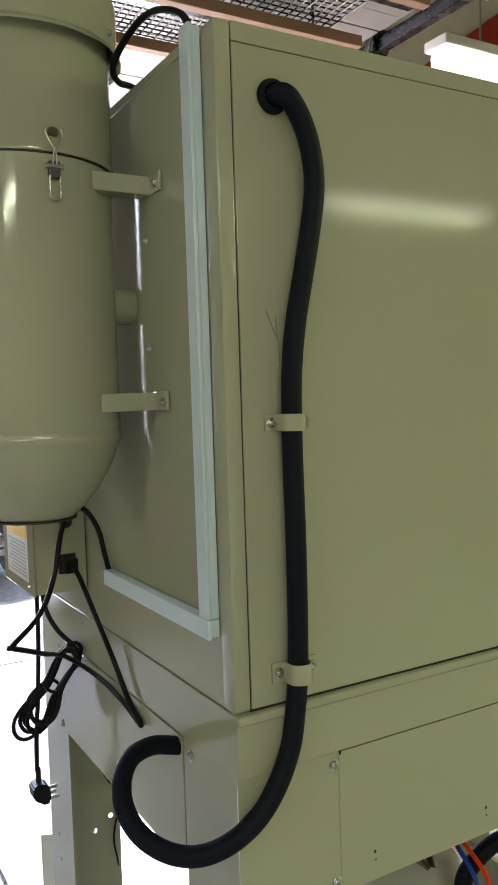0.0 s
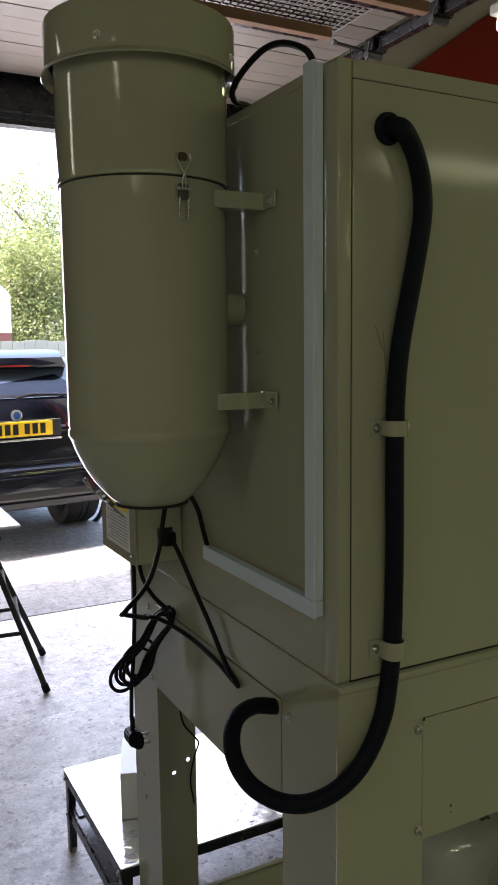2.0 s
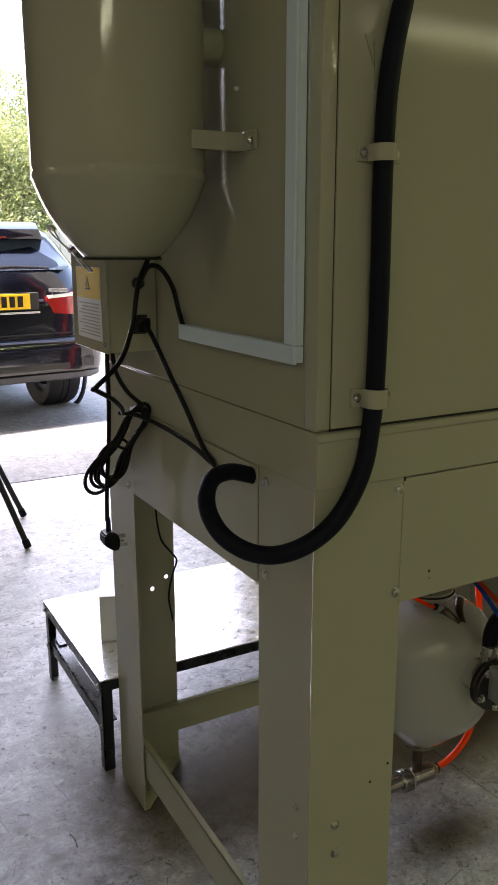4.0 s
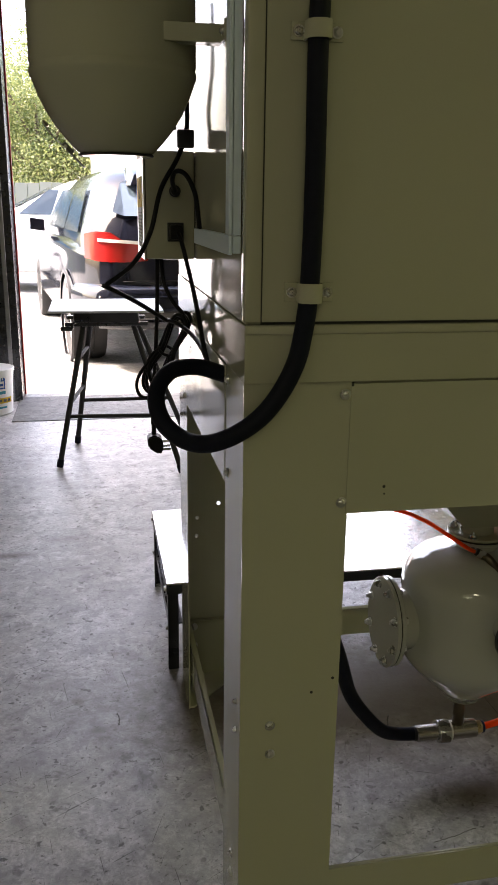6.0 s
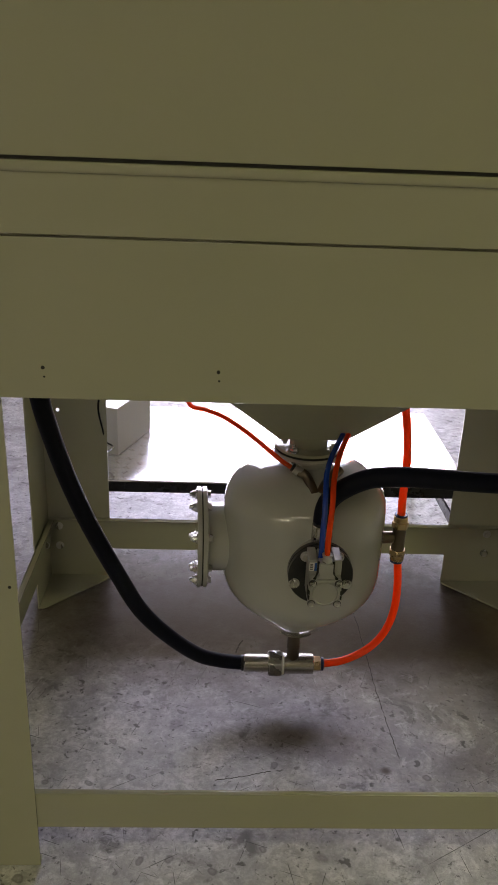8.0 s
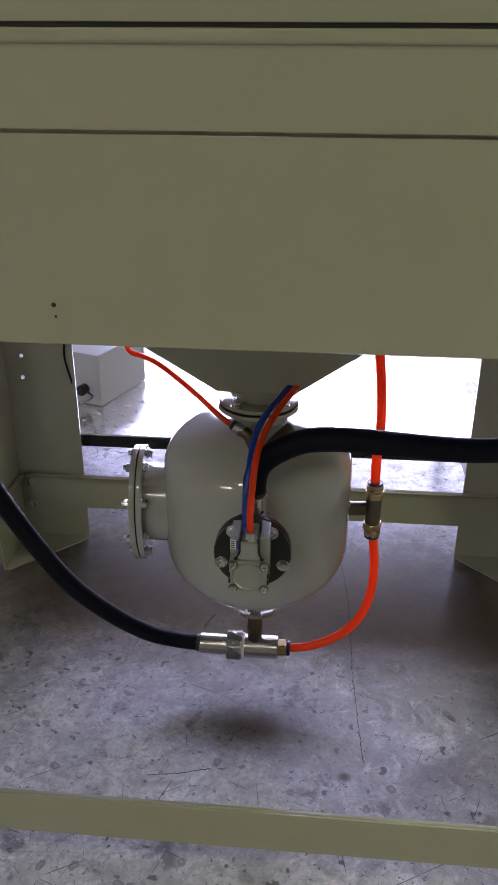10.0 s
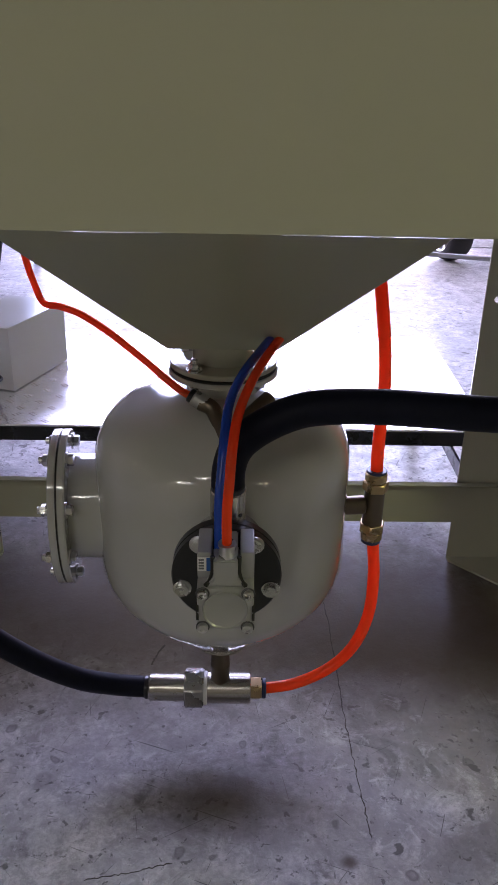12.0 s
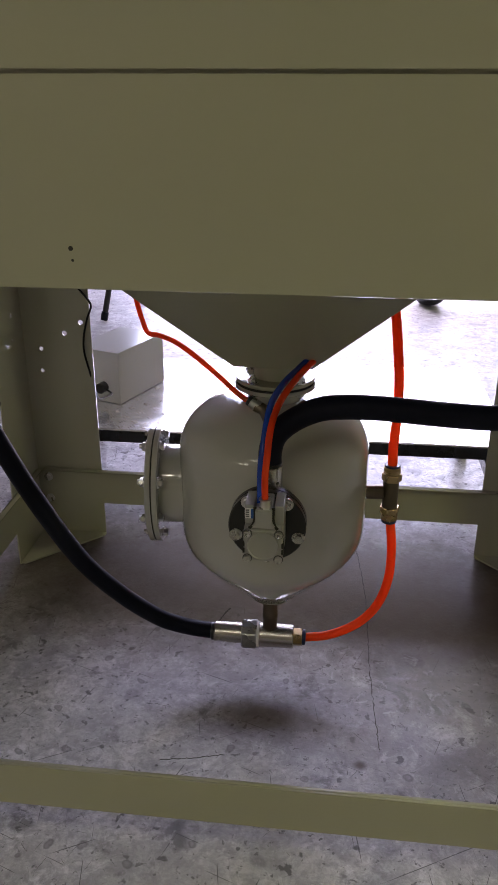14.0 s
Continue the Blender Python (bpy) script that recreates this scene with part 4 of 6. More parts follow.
# ---- blast hose down the front and round the corner ----
hose = thing("suction_hose", (0.5, 0.82, 0.87), label="thick black rubber hose clipped to the cabinet's front, looped below", category="hose")
HR = 0.0124
HY = Y0 - 0.0145
pts = [(0.527, Y0 - 0.004, 1.749), (0.531, Y0 - 0.021, 1.747), (0.545, HY - 0.005, 1.738), (0.562, HY - 0.003, 1.712), (0.572, HY - 0.002, 1.678), (0.574, HY - 0.001, 1.642), (0.567, HY, 1.595), (0.555, HY, 1.540), (0.543, HY, 1.485), (0.536, HY, 1.430), (0.534, HY, 1.37), (0.534, HY, 1.31), (0.535, HY, 1.24), (0.535, HY, 1.165), (0.534, HY, 1.104), (0.532, HY, 1.06), (0.527, HY, 1.019), (0.518, HY - 0.002, 0.981), (0.498, HY - 0.003, 0.941), (0.471, HY - 0.002, 0.908), (0.437, 0.825, 0.883), (0.405, 0.845, 0.868), (0.377, 0.872, 0.868), (0.354, 0.90, 0.884), (0.346, 0.927, 0.908), (0.354, 0.952, 0.930), (0.376, 0.975, 0.944), (0.412, 0.992, 0.944), (0.446, 1.0, 0.933), (X0 + 0.002, 1.003, 0.929)]
part("hose", sweep(pts, HR, 20, 7), RUBBER, hose)
part("grommet", lathe([(0.0, 0.0), (0.0195, 0.0), (0.0205, 0.003), (0.0190, 0.008), (0.017, 0.010), (0.014, 0.010)], 32, frame_to((0.527, Y0 - 0.0005, 1.749), (0.527, 0, 1.749))), RUBBER, hose, "round black rubber grommet")
for z, tall in ((1.370, 0.010), (1.069, 0.0122)):
    b = box(0.5035, 0.5205, Y0 - 0.0035, Y0 - 0.0005, z - tall, z + tall, 0.0008)
    b = box(0.5485, 0.5675, Y0 - 0.0035, Y0 - 0.0005, z - tall, z + tall, 0.0008, b)
    outer, inner = [], []
    for k in range(13):
        a = math.pi * k / 12
        outer.append((0.5345 - 0.0152 * math.cos(a), Y0 - 0.0165 - 0.0142 * math.sin(a)))
        inner.append((0.5345 - 0.0134 * math.cos(a), Y0 - 0.0165 - 0.0126 * math.sin(a)))
    outline = [(0.5193, Y0 - 0.0005)] + outer + [(0.5497, Y0 - 0.0005), (0.5479, Y0 - 0.0005)] + inner[::-1] + [(0.5211, Y0 - 0.0005)]
    band = prism(outline, 2 * tall, Matrix.Translation((0, 0, z - tall)))
    clip = part("clip", join(b, band), PAINT, hose, "grey-green painted saddle clip")
    screw(clip, (0.5125, Y0 - 0.0035, z), (0, -1, 0), 0.0055)
    screw(clip, (0.5595, Y0 - 0.0035, z), (0, -1, 0), 0.0055)

# ---- pressure pot ----
PX, PY, PR = MX, 1.236, 0.1465
pot = thing("pressure_pot", (PX, PY, 0.13), label="glossy grey-green steel pressure pot hanging under the cabinet's hopper", category="pressure pot")
at = Matrix.Translation((PX, PY, 0))
prof = [(0.0, 0.1575), (0.029, 0.1575), (0.0335, 0.159), (0.07, 0.1955), (0.117, 0.242), (0.1315, 0.259), (0.1405, 0.275), (0.145, 0.292), (PR, 0.312), (PR, 0.34), (PR, 0.40), (PR, 0.43)]
for k in range(1, 9):
    a = k / 9 * math.pi / 2
    prof.append((max(PR * math.cos(a) ** 0.66, 0.044), 0.43 + 0.084 * math.sin(a)))
prof += [(0.040, 0.514), (0, 0.514)]
part("shell", lathe(prof, 96, at), POT_BOUNCE_PAINT, pot)
part("weld_bead", lathe([(0.028, 0.1568), (0.033, 0.1570), (0.0365, 0.1600), (0.034, 0.1620)], 48, at), BRUSHED, pot, "bright ground weld bead")
part("filler_neck", lathe([(0.043, 0.505), (0.041, 0.514), (0.039, 0.528), (0.039, 0.533)], 48, at), POT_BOUNCE_PAINT, pot)
part("neck_flange", lathe([(0.0, 0.5375), (0.0595, 0.5375), (0.0605, 0.536), (0.0605, 0.532), (0.059, 0.531), (0.036, 0.531)], 48, at), POT_BOUNCE_PAINT, pot)
part("gasket", lathe([(0, 0.5392), (0.0585, 0.5392), (0.0585, 0.5372), (0, 0.5372)], 48, at), GASKET, pot, "thin black rubber gasket")
for k in range(4):
    a = radians(45 + 90 * k + 8)
    hex_bolt(pot, (PX + 0.0495 * math.cos(a), PY + 0.0495 * math.sin(a), 0.5462), (0, 0, 1), 0.0068, 0.006, stud=0.006)
    hex_bolt(pot, (PX + 0.0495 * math.cos(a), PY + 0.0495 * math.sin(a), 0.5312), (0, 0, -1), 0.0062, 0.005)

# hand hole with its bolted cover
HZ = 0.357
hole = part("handhole_neck", lathe([(0.064, 0.0), (0.064, 0.0525)], 48, frame_to((PX - 0.125, PY, HZ), (0, PY - 0.03, HZ)) @ Matrix.Diagonal((0.88, 1, 1, 1))), POT_BOUNCE_PAINT, pot)
m = frame_to((0.8420, PY - 0.004, HZ), (0, PY - 0.056, HZ)) @ Matrix.Diagonal((0.8, 1, 1, 1))
ring = part("handhole_flange", lathe([(0.05, 0), (0.095, 0), (0.0965, 0.0015), (0.0965, 0.0075), (0.095, 0.0085), (0, 0.0085)], 64, m), POT_BOUNCE_PAINT, pot)
part("handhole_gasket", lathe([(0, 0.0085), (0.0945, 0.0085), (0.0945, 0.0105), (0, 0.0105)], 64, m), GASKET, ring, "black rubber gasket")
cover = part("handhole_cover", lathe([(0, 0.0105), (0.095, 0.0105), (0.0965, 0.012), (0.0965, 0.018), (0.095, 0.019), (0, 0.019)], 64, m), POT_BOUNCE_PAINT, pot)
for k in range(8):
    a = radians(22.5 + 45 * k)
    c = m @ Vector((0.0815 * math.cos(a), 0.0815 * math.sin(a), 0.019))
    hex_bolt(cover, c, (-1, 0, 0), 0.0075, 0.006, stud=0.006)
    c = m @ Vector((0.0815 * math.cos(a), 0.0815 * math.sin(a), 0.0))
    hex_bolt(ring, c, (1, 0, 0), 0.0072, 0.006)

# exhaust valve on the front
VX, VZ, AZ = 1.0265, 0.4045, 0.417
part("valve_neck", rod((VX, PY - PR + 0.02, VZ), (VX, 1.045, VZ), 0.034, 40), POT_BOUNCE_PAINT, pot)
valve = part("valve_body", lathe([(0, 0), (0.050, 0), (0.052, 0.0012), (0.052, 0.0095), (0.051, 0.0105), (0.0505, 0.0115), (0.052, 0.0125), (0.052, 0.0205), (0.0505, 0.022), (0, 0.022)], 64, frame_to((VX, 1.050, VZ), (VX, 0, VZ))), BLACK, pot, "round black valve body")
for k in range(5):
    a = radians(54 + 72 * k)
    hex_bolt(valve, (VX + 0.044 * math.cos(a), 1.028, VZ + 0.044 * math.sin(a)), (0, -1, 0), 0.0068, 0.005)
act = part("actuator", box(VX - 0.0250, VX + 0.0250, 0.972, 1.028, AZ - 0.031, AZ + 0.014, 0.003), CASTAL, pot, "cast grey air actuator")
part("top_boss", prism([(-0.0175, 0), (0.0175, 0), (0.0105, 0.008), (0.0105, 0.026), (-0.0105, 0.026), (-0.0105, 0.008)], 0.050, aim(VX, 1.026, AZ + 0.0135, (1, 0, 0), (0, 0, 1)), None, 0.0012), CASTAL, act)
part("face_disc", lathe([(0, 0), (0.0185, 0), (0.019, 0.0006), (0.0196, 0.0016), (0.0202, 0)], 48, frame_to((VX, 0.9716, AZ - 0.008), (VX, 0, AZ - 0.008))), CASTAL, act)
for sx in (-1, 1):
    for sz in (-0.0265, 0.0095):
        bolt = part("corner_bolt", lathe([(0.0048, 0), (0.0048, 0.0035), (0.0042, 0.0045), (0.0026, 0.0048), (0.0026, 0.0022), (0, 0.0022)], 18, frame_to((VX + sx * 0.0198, 0.9718, AZ + sz), (VX + sx * 0.0198, 0, AZ + sz))), STEEL, act)
        part("bolt_recess", lathe([(0.0062, 0), (0.0062, 0.0006), (0, 0.0006)], 18, frame_to((VX + sx * 0.0198, 0.9719, AZ + sz), (VX + sx * 0.0198, 0, AZ + sz))), TRACKSTEEL, bolt)
    part("side_rib", box(VX + sx * 0.0188 - 0.0062, VX + sx * 0.0188 + 0.0062, 0.988, 1.028, AZ + 0.0135, AZ + 0.041, 0.0015), CASTAL, act)
    part("rib_gap", sweep([(VX + sx * 0.0115, 0.9835, AZ + 0.040), (VX + sx * 0.0115, 0.9835, AZ + 0.024), (VX + sx * 0.0140, 0.9800, AZ + 0.0165), (VX + sx * 0.0175, 0.9750, AZ + 0.0155)], 0.0021, 8, 5), GASKET, act, "dark recess beside the boss")
    for z in (-0.004, -0.013):
        part("side_slot", box(VX + sx * 0.0246 - 0.0012, VX + sx * 0.0246 + 0.0012, 0.9712, 0.990, AZ + z - 0.0062, AZ + z), GASKET, act, "dark slot")
lab = part("makers_label", box(VX - 0.0248, VX - 0.0130, 0.9872, 0.9879, AZ + 0.022, AZ + 0.036), WHITE, act, "small white label with a blue edge")
part("blue_edge", box(VX - 0.0170, VX - 0.0132, 0.9868, 0.9876, AZ + 0.0222, AZ + 0.0358), BLUEPRINT, lab)
for k in range(4):
    part("text_bar", box(VX - 0.0238, VX - 0.0192, 0.9868, 0.9876, AZ + 0.0238 + 0.003 * k, AZ + 0.0256 + 0.003 * k), INK, lab)
part("push_fitting", lathe([(0.0075, 0), (0.0075, 0.014), (0.0066, 0.016), (0.0066, 0.020), (0.008, 0.021), (0.008, 0.023), (0, 0.023)], 24, Matrix.Translation((VX + 0.001, 0.986, AZ + 0.029))), STEEL, act)
part("hose_tail", lathe([(0.0, 0.0), (0.0165, 0.0), (0.0168, 0.003), (0.0168, 0.055), (0.0155, 0.057), (0, 0.057)], 32, Matrix.Translation((VX + 0.0005, 1.054, AZ + 0.011))), BRUSHED, pot, "crimped steel hose ferrule")
for k in range(8):
    a = radians(45 * k)
    part("crimp_dimple", lathe([(0.0024, 0), (0.0020, 0.0008), (0, 0.0010)], 10, frame_to((VX + 0.0166 * math.cos(a), 1.054 + 0.0166 * math.sin(a), AZ + 0.028 + 0.018 * (k % 2)), (VX + math.cos(a), 1.054 + math.sin(a), AZ + 0.028 + 0.018 * (k % 2)))), GASKET, pot)

# elbow on the filler neck
part("elbow", sweep([(PX + 0.004, PY - 0.098, 0.494), (PX - 0.002, PY - 0.082, 0.505), (PX - 0.010, PY - 0.07, 0.516), (PX - 0.022, PY - 0.066, 0.521)], 0.0085, 14, 5), BRONZE, pot, "dull bronze elbow")
part("push_fitting", rod((PX - 0.016, PY - 0.067, 0.519), (PX - 0.030, PY - 0.064, 0.527), 0.0085, 20), STEEL, pot)
part("release_ring", rod((PX - 0.029, PY - 0.0643, 0.5263), (PX - 0.034, PY - 0.0632, 0.529), 0.0078, 20), BLACK, pot, "black release ring")
part("branch", sweep([(PX + 0.012, PY - 0.098, 0.494), (PX + 0.03, PY - 0.07, 0.508), (PX + 0.05, PY - 0.05, 0.52)], 0.009, 14, 5), BRONZE, pot, "dull bronze branch fitting")

# side tee
part("side_nipple", rod((PX + PR - 0.01, 1.252, 0.351), (1.192, 1.256, 0.351), 0.0115, 24), BRONZE, pot)
tee = part("side_tee", rod((1.203, 1.257, 0.322), (1.203, 1.257, 0.380), 0.0125, 24), BRONZE, pot, "dull bronze branch tee")
part("union_nut", prism(regular(6, 0.0165), 0.012, Matrix.Translation((1.2035, 1.257, 0.372)), None, 0.0012), BRASS, tee)
part("union_nut", prism(regular(6, 0.0165, 0.3), 0.012, Matrix.Translation((1.2035, 1.257, 0.314)), None, 0.0012), BRASS, tee)
part("collar", rod((1.203, 1.257, 0.384), (1.203, 1.257, 0.396), 0.0135, 24), BRASS, tee)
part("collar", rod((1.204, 1.257, 0.302), (1.204, 1.257, 0.314), 0.0135, 24), BRASS, tee)
part("release_ring", rod((1.203, 1.257, 0.396), (1.203, 1.257, 0.3995), 0.0125, 24), NAVY, tee, "dark blue release ring")
part("release_ring", rod((1.204, 1.257, 0.298), (1.204, 1.257, 0.302), 0.0125, 24), NAVY, tee, "dark blue release ring")

# mixing tee under the pot
NZ, NY = 0.073, 1.236
part("outlet_pipe", lathe([(0.0125, 0.075), (0.0125, 0.112), (0.0132, 0.114), (0.0132, 0.118), (0.0125, 0.12), (0.0125, 0.160)], 28, Matrix.Translation((1.016, NY, 0))), BRONZE, pot, "dark steel outlet pipe")
mix_ob = part("mixing_tee", rod((0.998, NY, NZ), (1.057, NY, NZ), 0.0205, 36, 0.0012), BRUSHED, pot, "turned steel mixing tee")
part("tape", rod((0.9935, NY, NZ), (0.9985, NY, NZ), 0.0222, 32), PTFE, mix_ob, "white thread tape")
part("hex_nut", prism(regular(6, 0.0275, 0.5), 0.026, frame_to((0.968, NY, NZ), (1.2, NY, NZ)), None, 0.0018), STEEL, mix_ob)
part("ferrule", rod((0.919, NY, NZ), (0.970, NY, NZ), 0.0178, 32), BRUSHED, mix_ob)
for k in range(12):
    a = radians(30 * k + 15)
    x = 0.93 + 0.026 * (k % 2)
    part("crimp_dimple", lathe([(0.0024, 0), (0.0018, 0.001), (0, 0.0012)], 10, frame_to((x, NY + 0.0176 * math.cos(a), NZ + 0.0176 * math.sin(a)), (x, NY + math.cos(a), NZ + math.sin(a)))), BRUSHED, mix_ob)
part("brass_nut", prism(regular(6, 0.0155, 0.2), 0.016, frame_to((1.056, NY, NZ), (1.2, NY, NZ)), None, 0.0012), BRASS, mix_ob)
part("release_ring", rod((1.072, NY, NZ), (1.078, NY, NZ), 0.0135, 24), NAVY, mix_ob, "dark blue release ring")

# ---- hoses of the pot ----
blast = thing("blast_hose", (0.75, 1.15, 0.07), label="black rubber blast hose sagging from the cabinet to the mixing tee", category="hose")
part("hose", sweep([(0.592, 1.02, 0.80), (0.600, 1.03, 0.70), (0.613, 1.045, 0.622), (0.632, 1.062, 0.54), (0.658, 1.08, 0.455), (0.693, 1.102, 0.360), (0.730, 1.140, 0.257), (0.780, 1.175, 0.175), (0.831, 1.211, 0.110), (0.872, 1.230, 0.083), (0.902, 1.236, 0.0745), (0.93, 1.236, 0.073)], 0.0142, 18, 8), RUBBER, blast)
part("collar", rod((0.914, 1.236, 0.073), (0.920, 1.236, 0.073), 0.0158, 28), BLACK, blast, "black hose collar")
exhaust = thing("exhaust_hose", (1.25, 1.12, 0.5), label="thick black rubber hose arching from the exhaust valve", category="hose")
part("hose", sweep([(VX + 0.0005, 1.054, 0.470), (VX + 0.001, 1.054, 0.505), (1.036, 1.052, 0.530), (1.058, 1.047, 0.552), (1.088, 1.042, 0.569), (1.12, 1.037, 0.576), (1.16, 1.033, 0.578), (1.2, 1.03, 0.577), (1.25, 1.03, 0.574), (1.31, 1.033, 0.572), (1.4, 1.04, 0.58), (1.55, 1.06, 0.61)], 0.0156, 18, 8), RUBBER, exhaust)
part("collar", rod((VX + 0.0005, 1.054, 0.483), (VX + 0.0005, 1.054, 0.490), 0.0160, 28), BLACK, exhaust, "black hose collar")


def air_tube(name, pts, r, material, label):
    ob = thing(name, pts[0], label=label, category="air tube", group="air tubes")
    part("tube", sweep(pts, r, 14, 8), material, ob)


air_tube("air_tube", [(VX + 0.001, 0.986, 0.455), (1.027, 0.985, 0.498), (1.029, 0.99, 0.527), (1.031, 1.0, 0.553), (1.035, 1.03, 0.568), (1.044, 1.07, 0.578), (1.058, 1.12, 0.585), (1.075, 1.17, 0.590), (1.095, 1.22, 0.598), (1.125, 1.29, 0.62)], 0.0043, TUBE_RED, "bright red air tube rising from the actuator")
air_tube("air_tube", [(1.020, 1.0, 0.452), (1.020, 1.0, 0.501), (1.022, 1.01, 0.528), (1.024, 1.03, 0.552), (1.028, 1.06, 0.570), (1.040, 1.1, 0.582), (1.058, 1.15, 0.588), (1.078, 1.20, 0.596), (1.11, 1.28, 0.618)], 0.0043, TUBE_BLUE, "deep blue air tube beside the red one")
air_tube("air_tube", [(PX - 0.024, PY - 0.0655, 0.523), (0.971, 1.18, 0.533), (0.935, 1.2, 0.556), (0.898, 1.22, 0.578), (0.864, 1.25, 0.588), (0.834, 1.28, 0.588), (0.809, 1.31, 0.583), (0.799, 1.315, 0.602), (0.79, 1.315, 0.640), (0.782, 1.315, 0.70), (0.775, 1.31, 0.78)], 0.0040, TUBE_RED, "thin bright red air tube with a kink beside the hopper")
air_tube("air_tube", [(1.203, 1.257, 0.395), (1.202, 1.258, 0.432), (1.205, 1.27, 0.492), (1.203, 1.28, 0.543), (1.197, 1.30, 0.602), (1.192, 1.32, 0.65), (1.19, 1.34, 0.76)], 0.0075, TUBE_RED, "thick bright red air tube rising from the brass tee")
air_tube("air_tube", [(1.075, 1.236, 0.073), (1.118, 1.239, 0.080), (1.163, 1.245, 0.102), (1.194, 1.25, 0.137), (1.210, 1.254, 0.185), (1.2125, 1.257, 0.242), (1.2065, 1.257, 0.30)], 0.0075, TUBE_RED, "thick bright red air tube curving down to the mixing tee")

# ---- low table behind the cabinet ----
TZ, TX0, TX1, TY0, TY1 = 0.25, 0.418, 1.482, 1.692, 2.212
table = thing("low_table", ((TX0 + TX1) / 2, (TY0 + TY1) / 2, 0), label="low dark steel angle table with a bright aluminium tread-plate top", category="table")
top = part("tread_plate", box(TX0, TX1, TY0, TY1, TZ - 0.004, TZ, 0.001), TREAD, table, "bright aluminium tread plate")
b = bmesh.new()
nx, ny = int((TX1 - TX0) / 0.0285), int((TY1 - TY0) / 0.0285)
vs, fs = [], []
for i in range(nx):
    for j in range(ny):
        cx, cy = TX0 + 0.016 + 0.0285 * i, TY0 + 0.016 + 0.0285 * j
        ux, uy = (0.707, 0.707) if (i + j) % 2 else (0.707, -0.707)
        for s in (-1, 0, 1):
            ox, oy = cx - uy * 0.0062 * s, cy + ux * 0.0062 * s
            n = len(vs)
            for a, c, h in ((-0.0085, 0, 0), (-0.004, 0.0016, 0), (0.004, 0.0016, 0), (0.0085, 0, 0), (0.004, -0.0016, 0), (-0.004, -0.0016, 0), (-0.0048, 0, 0.0007), (0.0048, 0, 0.0007)):
                vs.append((ox + ux * a - uy * c, oy + uy * a + ux * c, TZ + h - 0.0001))
            fs += [(n, n + 5, n + 6), (n, n + 6, n + 1), (n + 1, n + 6, n + 7, n + 2), (n + 2, n + 7, n + 3), (n + 3, n + 7, n + 4), (n + 4, n + 7, n + 6, n + 5)]
me = bpy.data.meshes.new("bars")
me.from_pydata(vs, [], fs)
b.from_mesh(me)
bpy.data.meshes.remove(me)
part("raised_pattern", b, TREAD, top, kind="stuff")
for y0, y1 in ((TY0, TY0 + 0.003), (TY1 - 0.003, TY1)):
    part("edge_angle", box(TX0, TX1, y0, y1, TZ - 0.031, TZ - 0.0045, 0.0008), DARKSTEEL, table)
for x0, x1 in ((TX0, TX0 + 0.003), (TX1 - 0.003, TX1)):
    part("edge_angle", box(x0, x1, TY0 + 0.0035, TY1 - 0.0035, TZ - 0.031, TZ - 0.0045, 0.0008), DARKSTEEL, table)
for sx, sy in ((0, 0), (1, 0), (0, 1), (1, 1)):
    cx, cy, dx, dy = (TX0, TX1)[sx], (TY0, TY1)[sy], (1, -1)[sx], (1, -1)[sy]
    xa, ya = cx + dx * 0.0035, cy + dy * 0.0035
    b = box(min(xa, xa + dx * 0.027), max(xa, xa + dx * 0.027), min(ya, ya + dy * 0.004), max(ya, ya + dy * 0.004), 0, TZ - 0.005, 0.0008)
    b = box(min(xa, xa + dx * 0.004), max(xa, xa + dx * 0.004), min(ya, ya + dy * 0.027), max(ya, ya + dy * 0.027), 0, TZ - 0.005, 0.0008, b)
    part("leg", b, DARKSTEEL, table)
    for z in (TZ - 0.022, 0.115):
        hex_bolt(table, (cx - dx * 0.0 if z > 0.2 else xa, ya + dy * 0.014, z), (-dx, 0, 0), 0.006, 0.004)
for x in (TX0 + 0.008, TX1 - 0.012):
    part("stretcher", box(x, x + 0.004, TY0 + 0.01, TY1 - 0.01, 0.098, 0.132, 0.0008), DARKSTEEL, table)
    part("stretcher_lip", box(x, x + 0.034 if x < 1 else x + 0.004, TY0 + 0.01, TY1 - 0.01, 0.128, 0.132, 0.0008), DARKSTEEL, table)
part("cross_tie", box(TX0 + 0.02, TX0 + 0.12, TY1 - 0.08, TY1 - 0.04, 0.133, 0.137, 0.0008), DARKSTEEL, table)

wbox = thing("grey_box", (0.604, 1.837, TZ), -20, label="plain light grey steel box standing on the low table", category="box")
part("case", box(-0.128, 0, 0, 0.195, 0.0015, 0.128, 0.0025), BOXPAINT, wbox, local=True)
part("gland", rod((-0.045, -0.02, 0.04), (-0.045, 0.002, 0.04), 0.013, 20), BLACK, wbox, "black rubber cable gland", local=True)

# ---- stand in the doorway's light ----
stand = thing("work_stand", (0.37, 3.65, 0), label="black folding work stand with a pale flat top and crank", category="work stand")
part("top_plate", box(0.065, 0.562, 3.37, 3.86, 0.728, 0.738, 0.003), shader("scuffed_pale_board", (0.42, 0.43, 0.45), 0.45, vary=0.12, scale=14), stand, "pale scuffed flat board")
part("lift_box", box(0.17, 0.46, 3.48, 3.76, 0.672, 0.7275, 0.006), BLACK, stand)
for yy in (3.5, 3.74):
    part("slide_rail", box(0.13, 0.50, yy - 0.012, yy + 0.012, 0.655, 0.672, 0.002), DARKSTEEL, stand)
crank = part("crank", rod((0.235, 3.49, 0.69), (0.235, 3.40, 0.69), 0.007, 12), DARKSTEEL, stand)
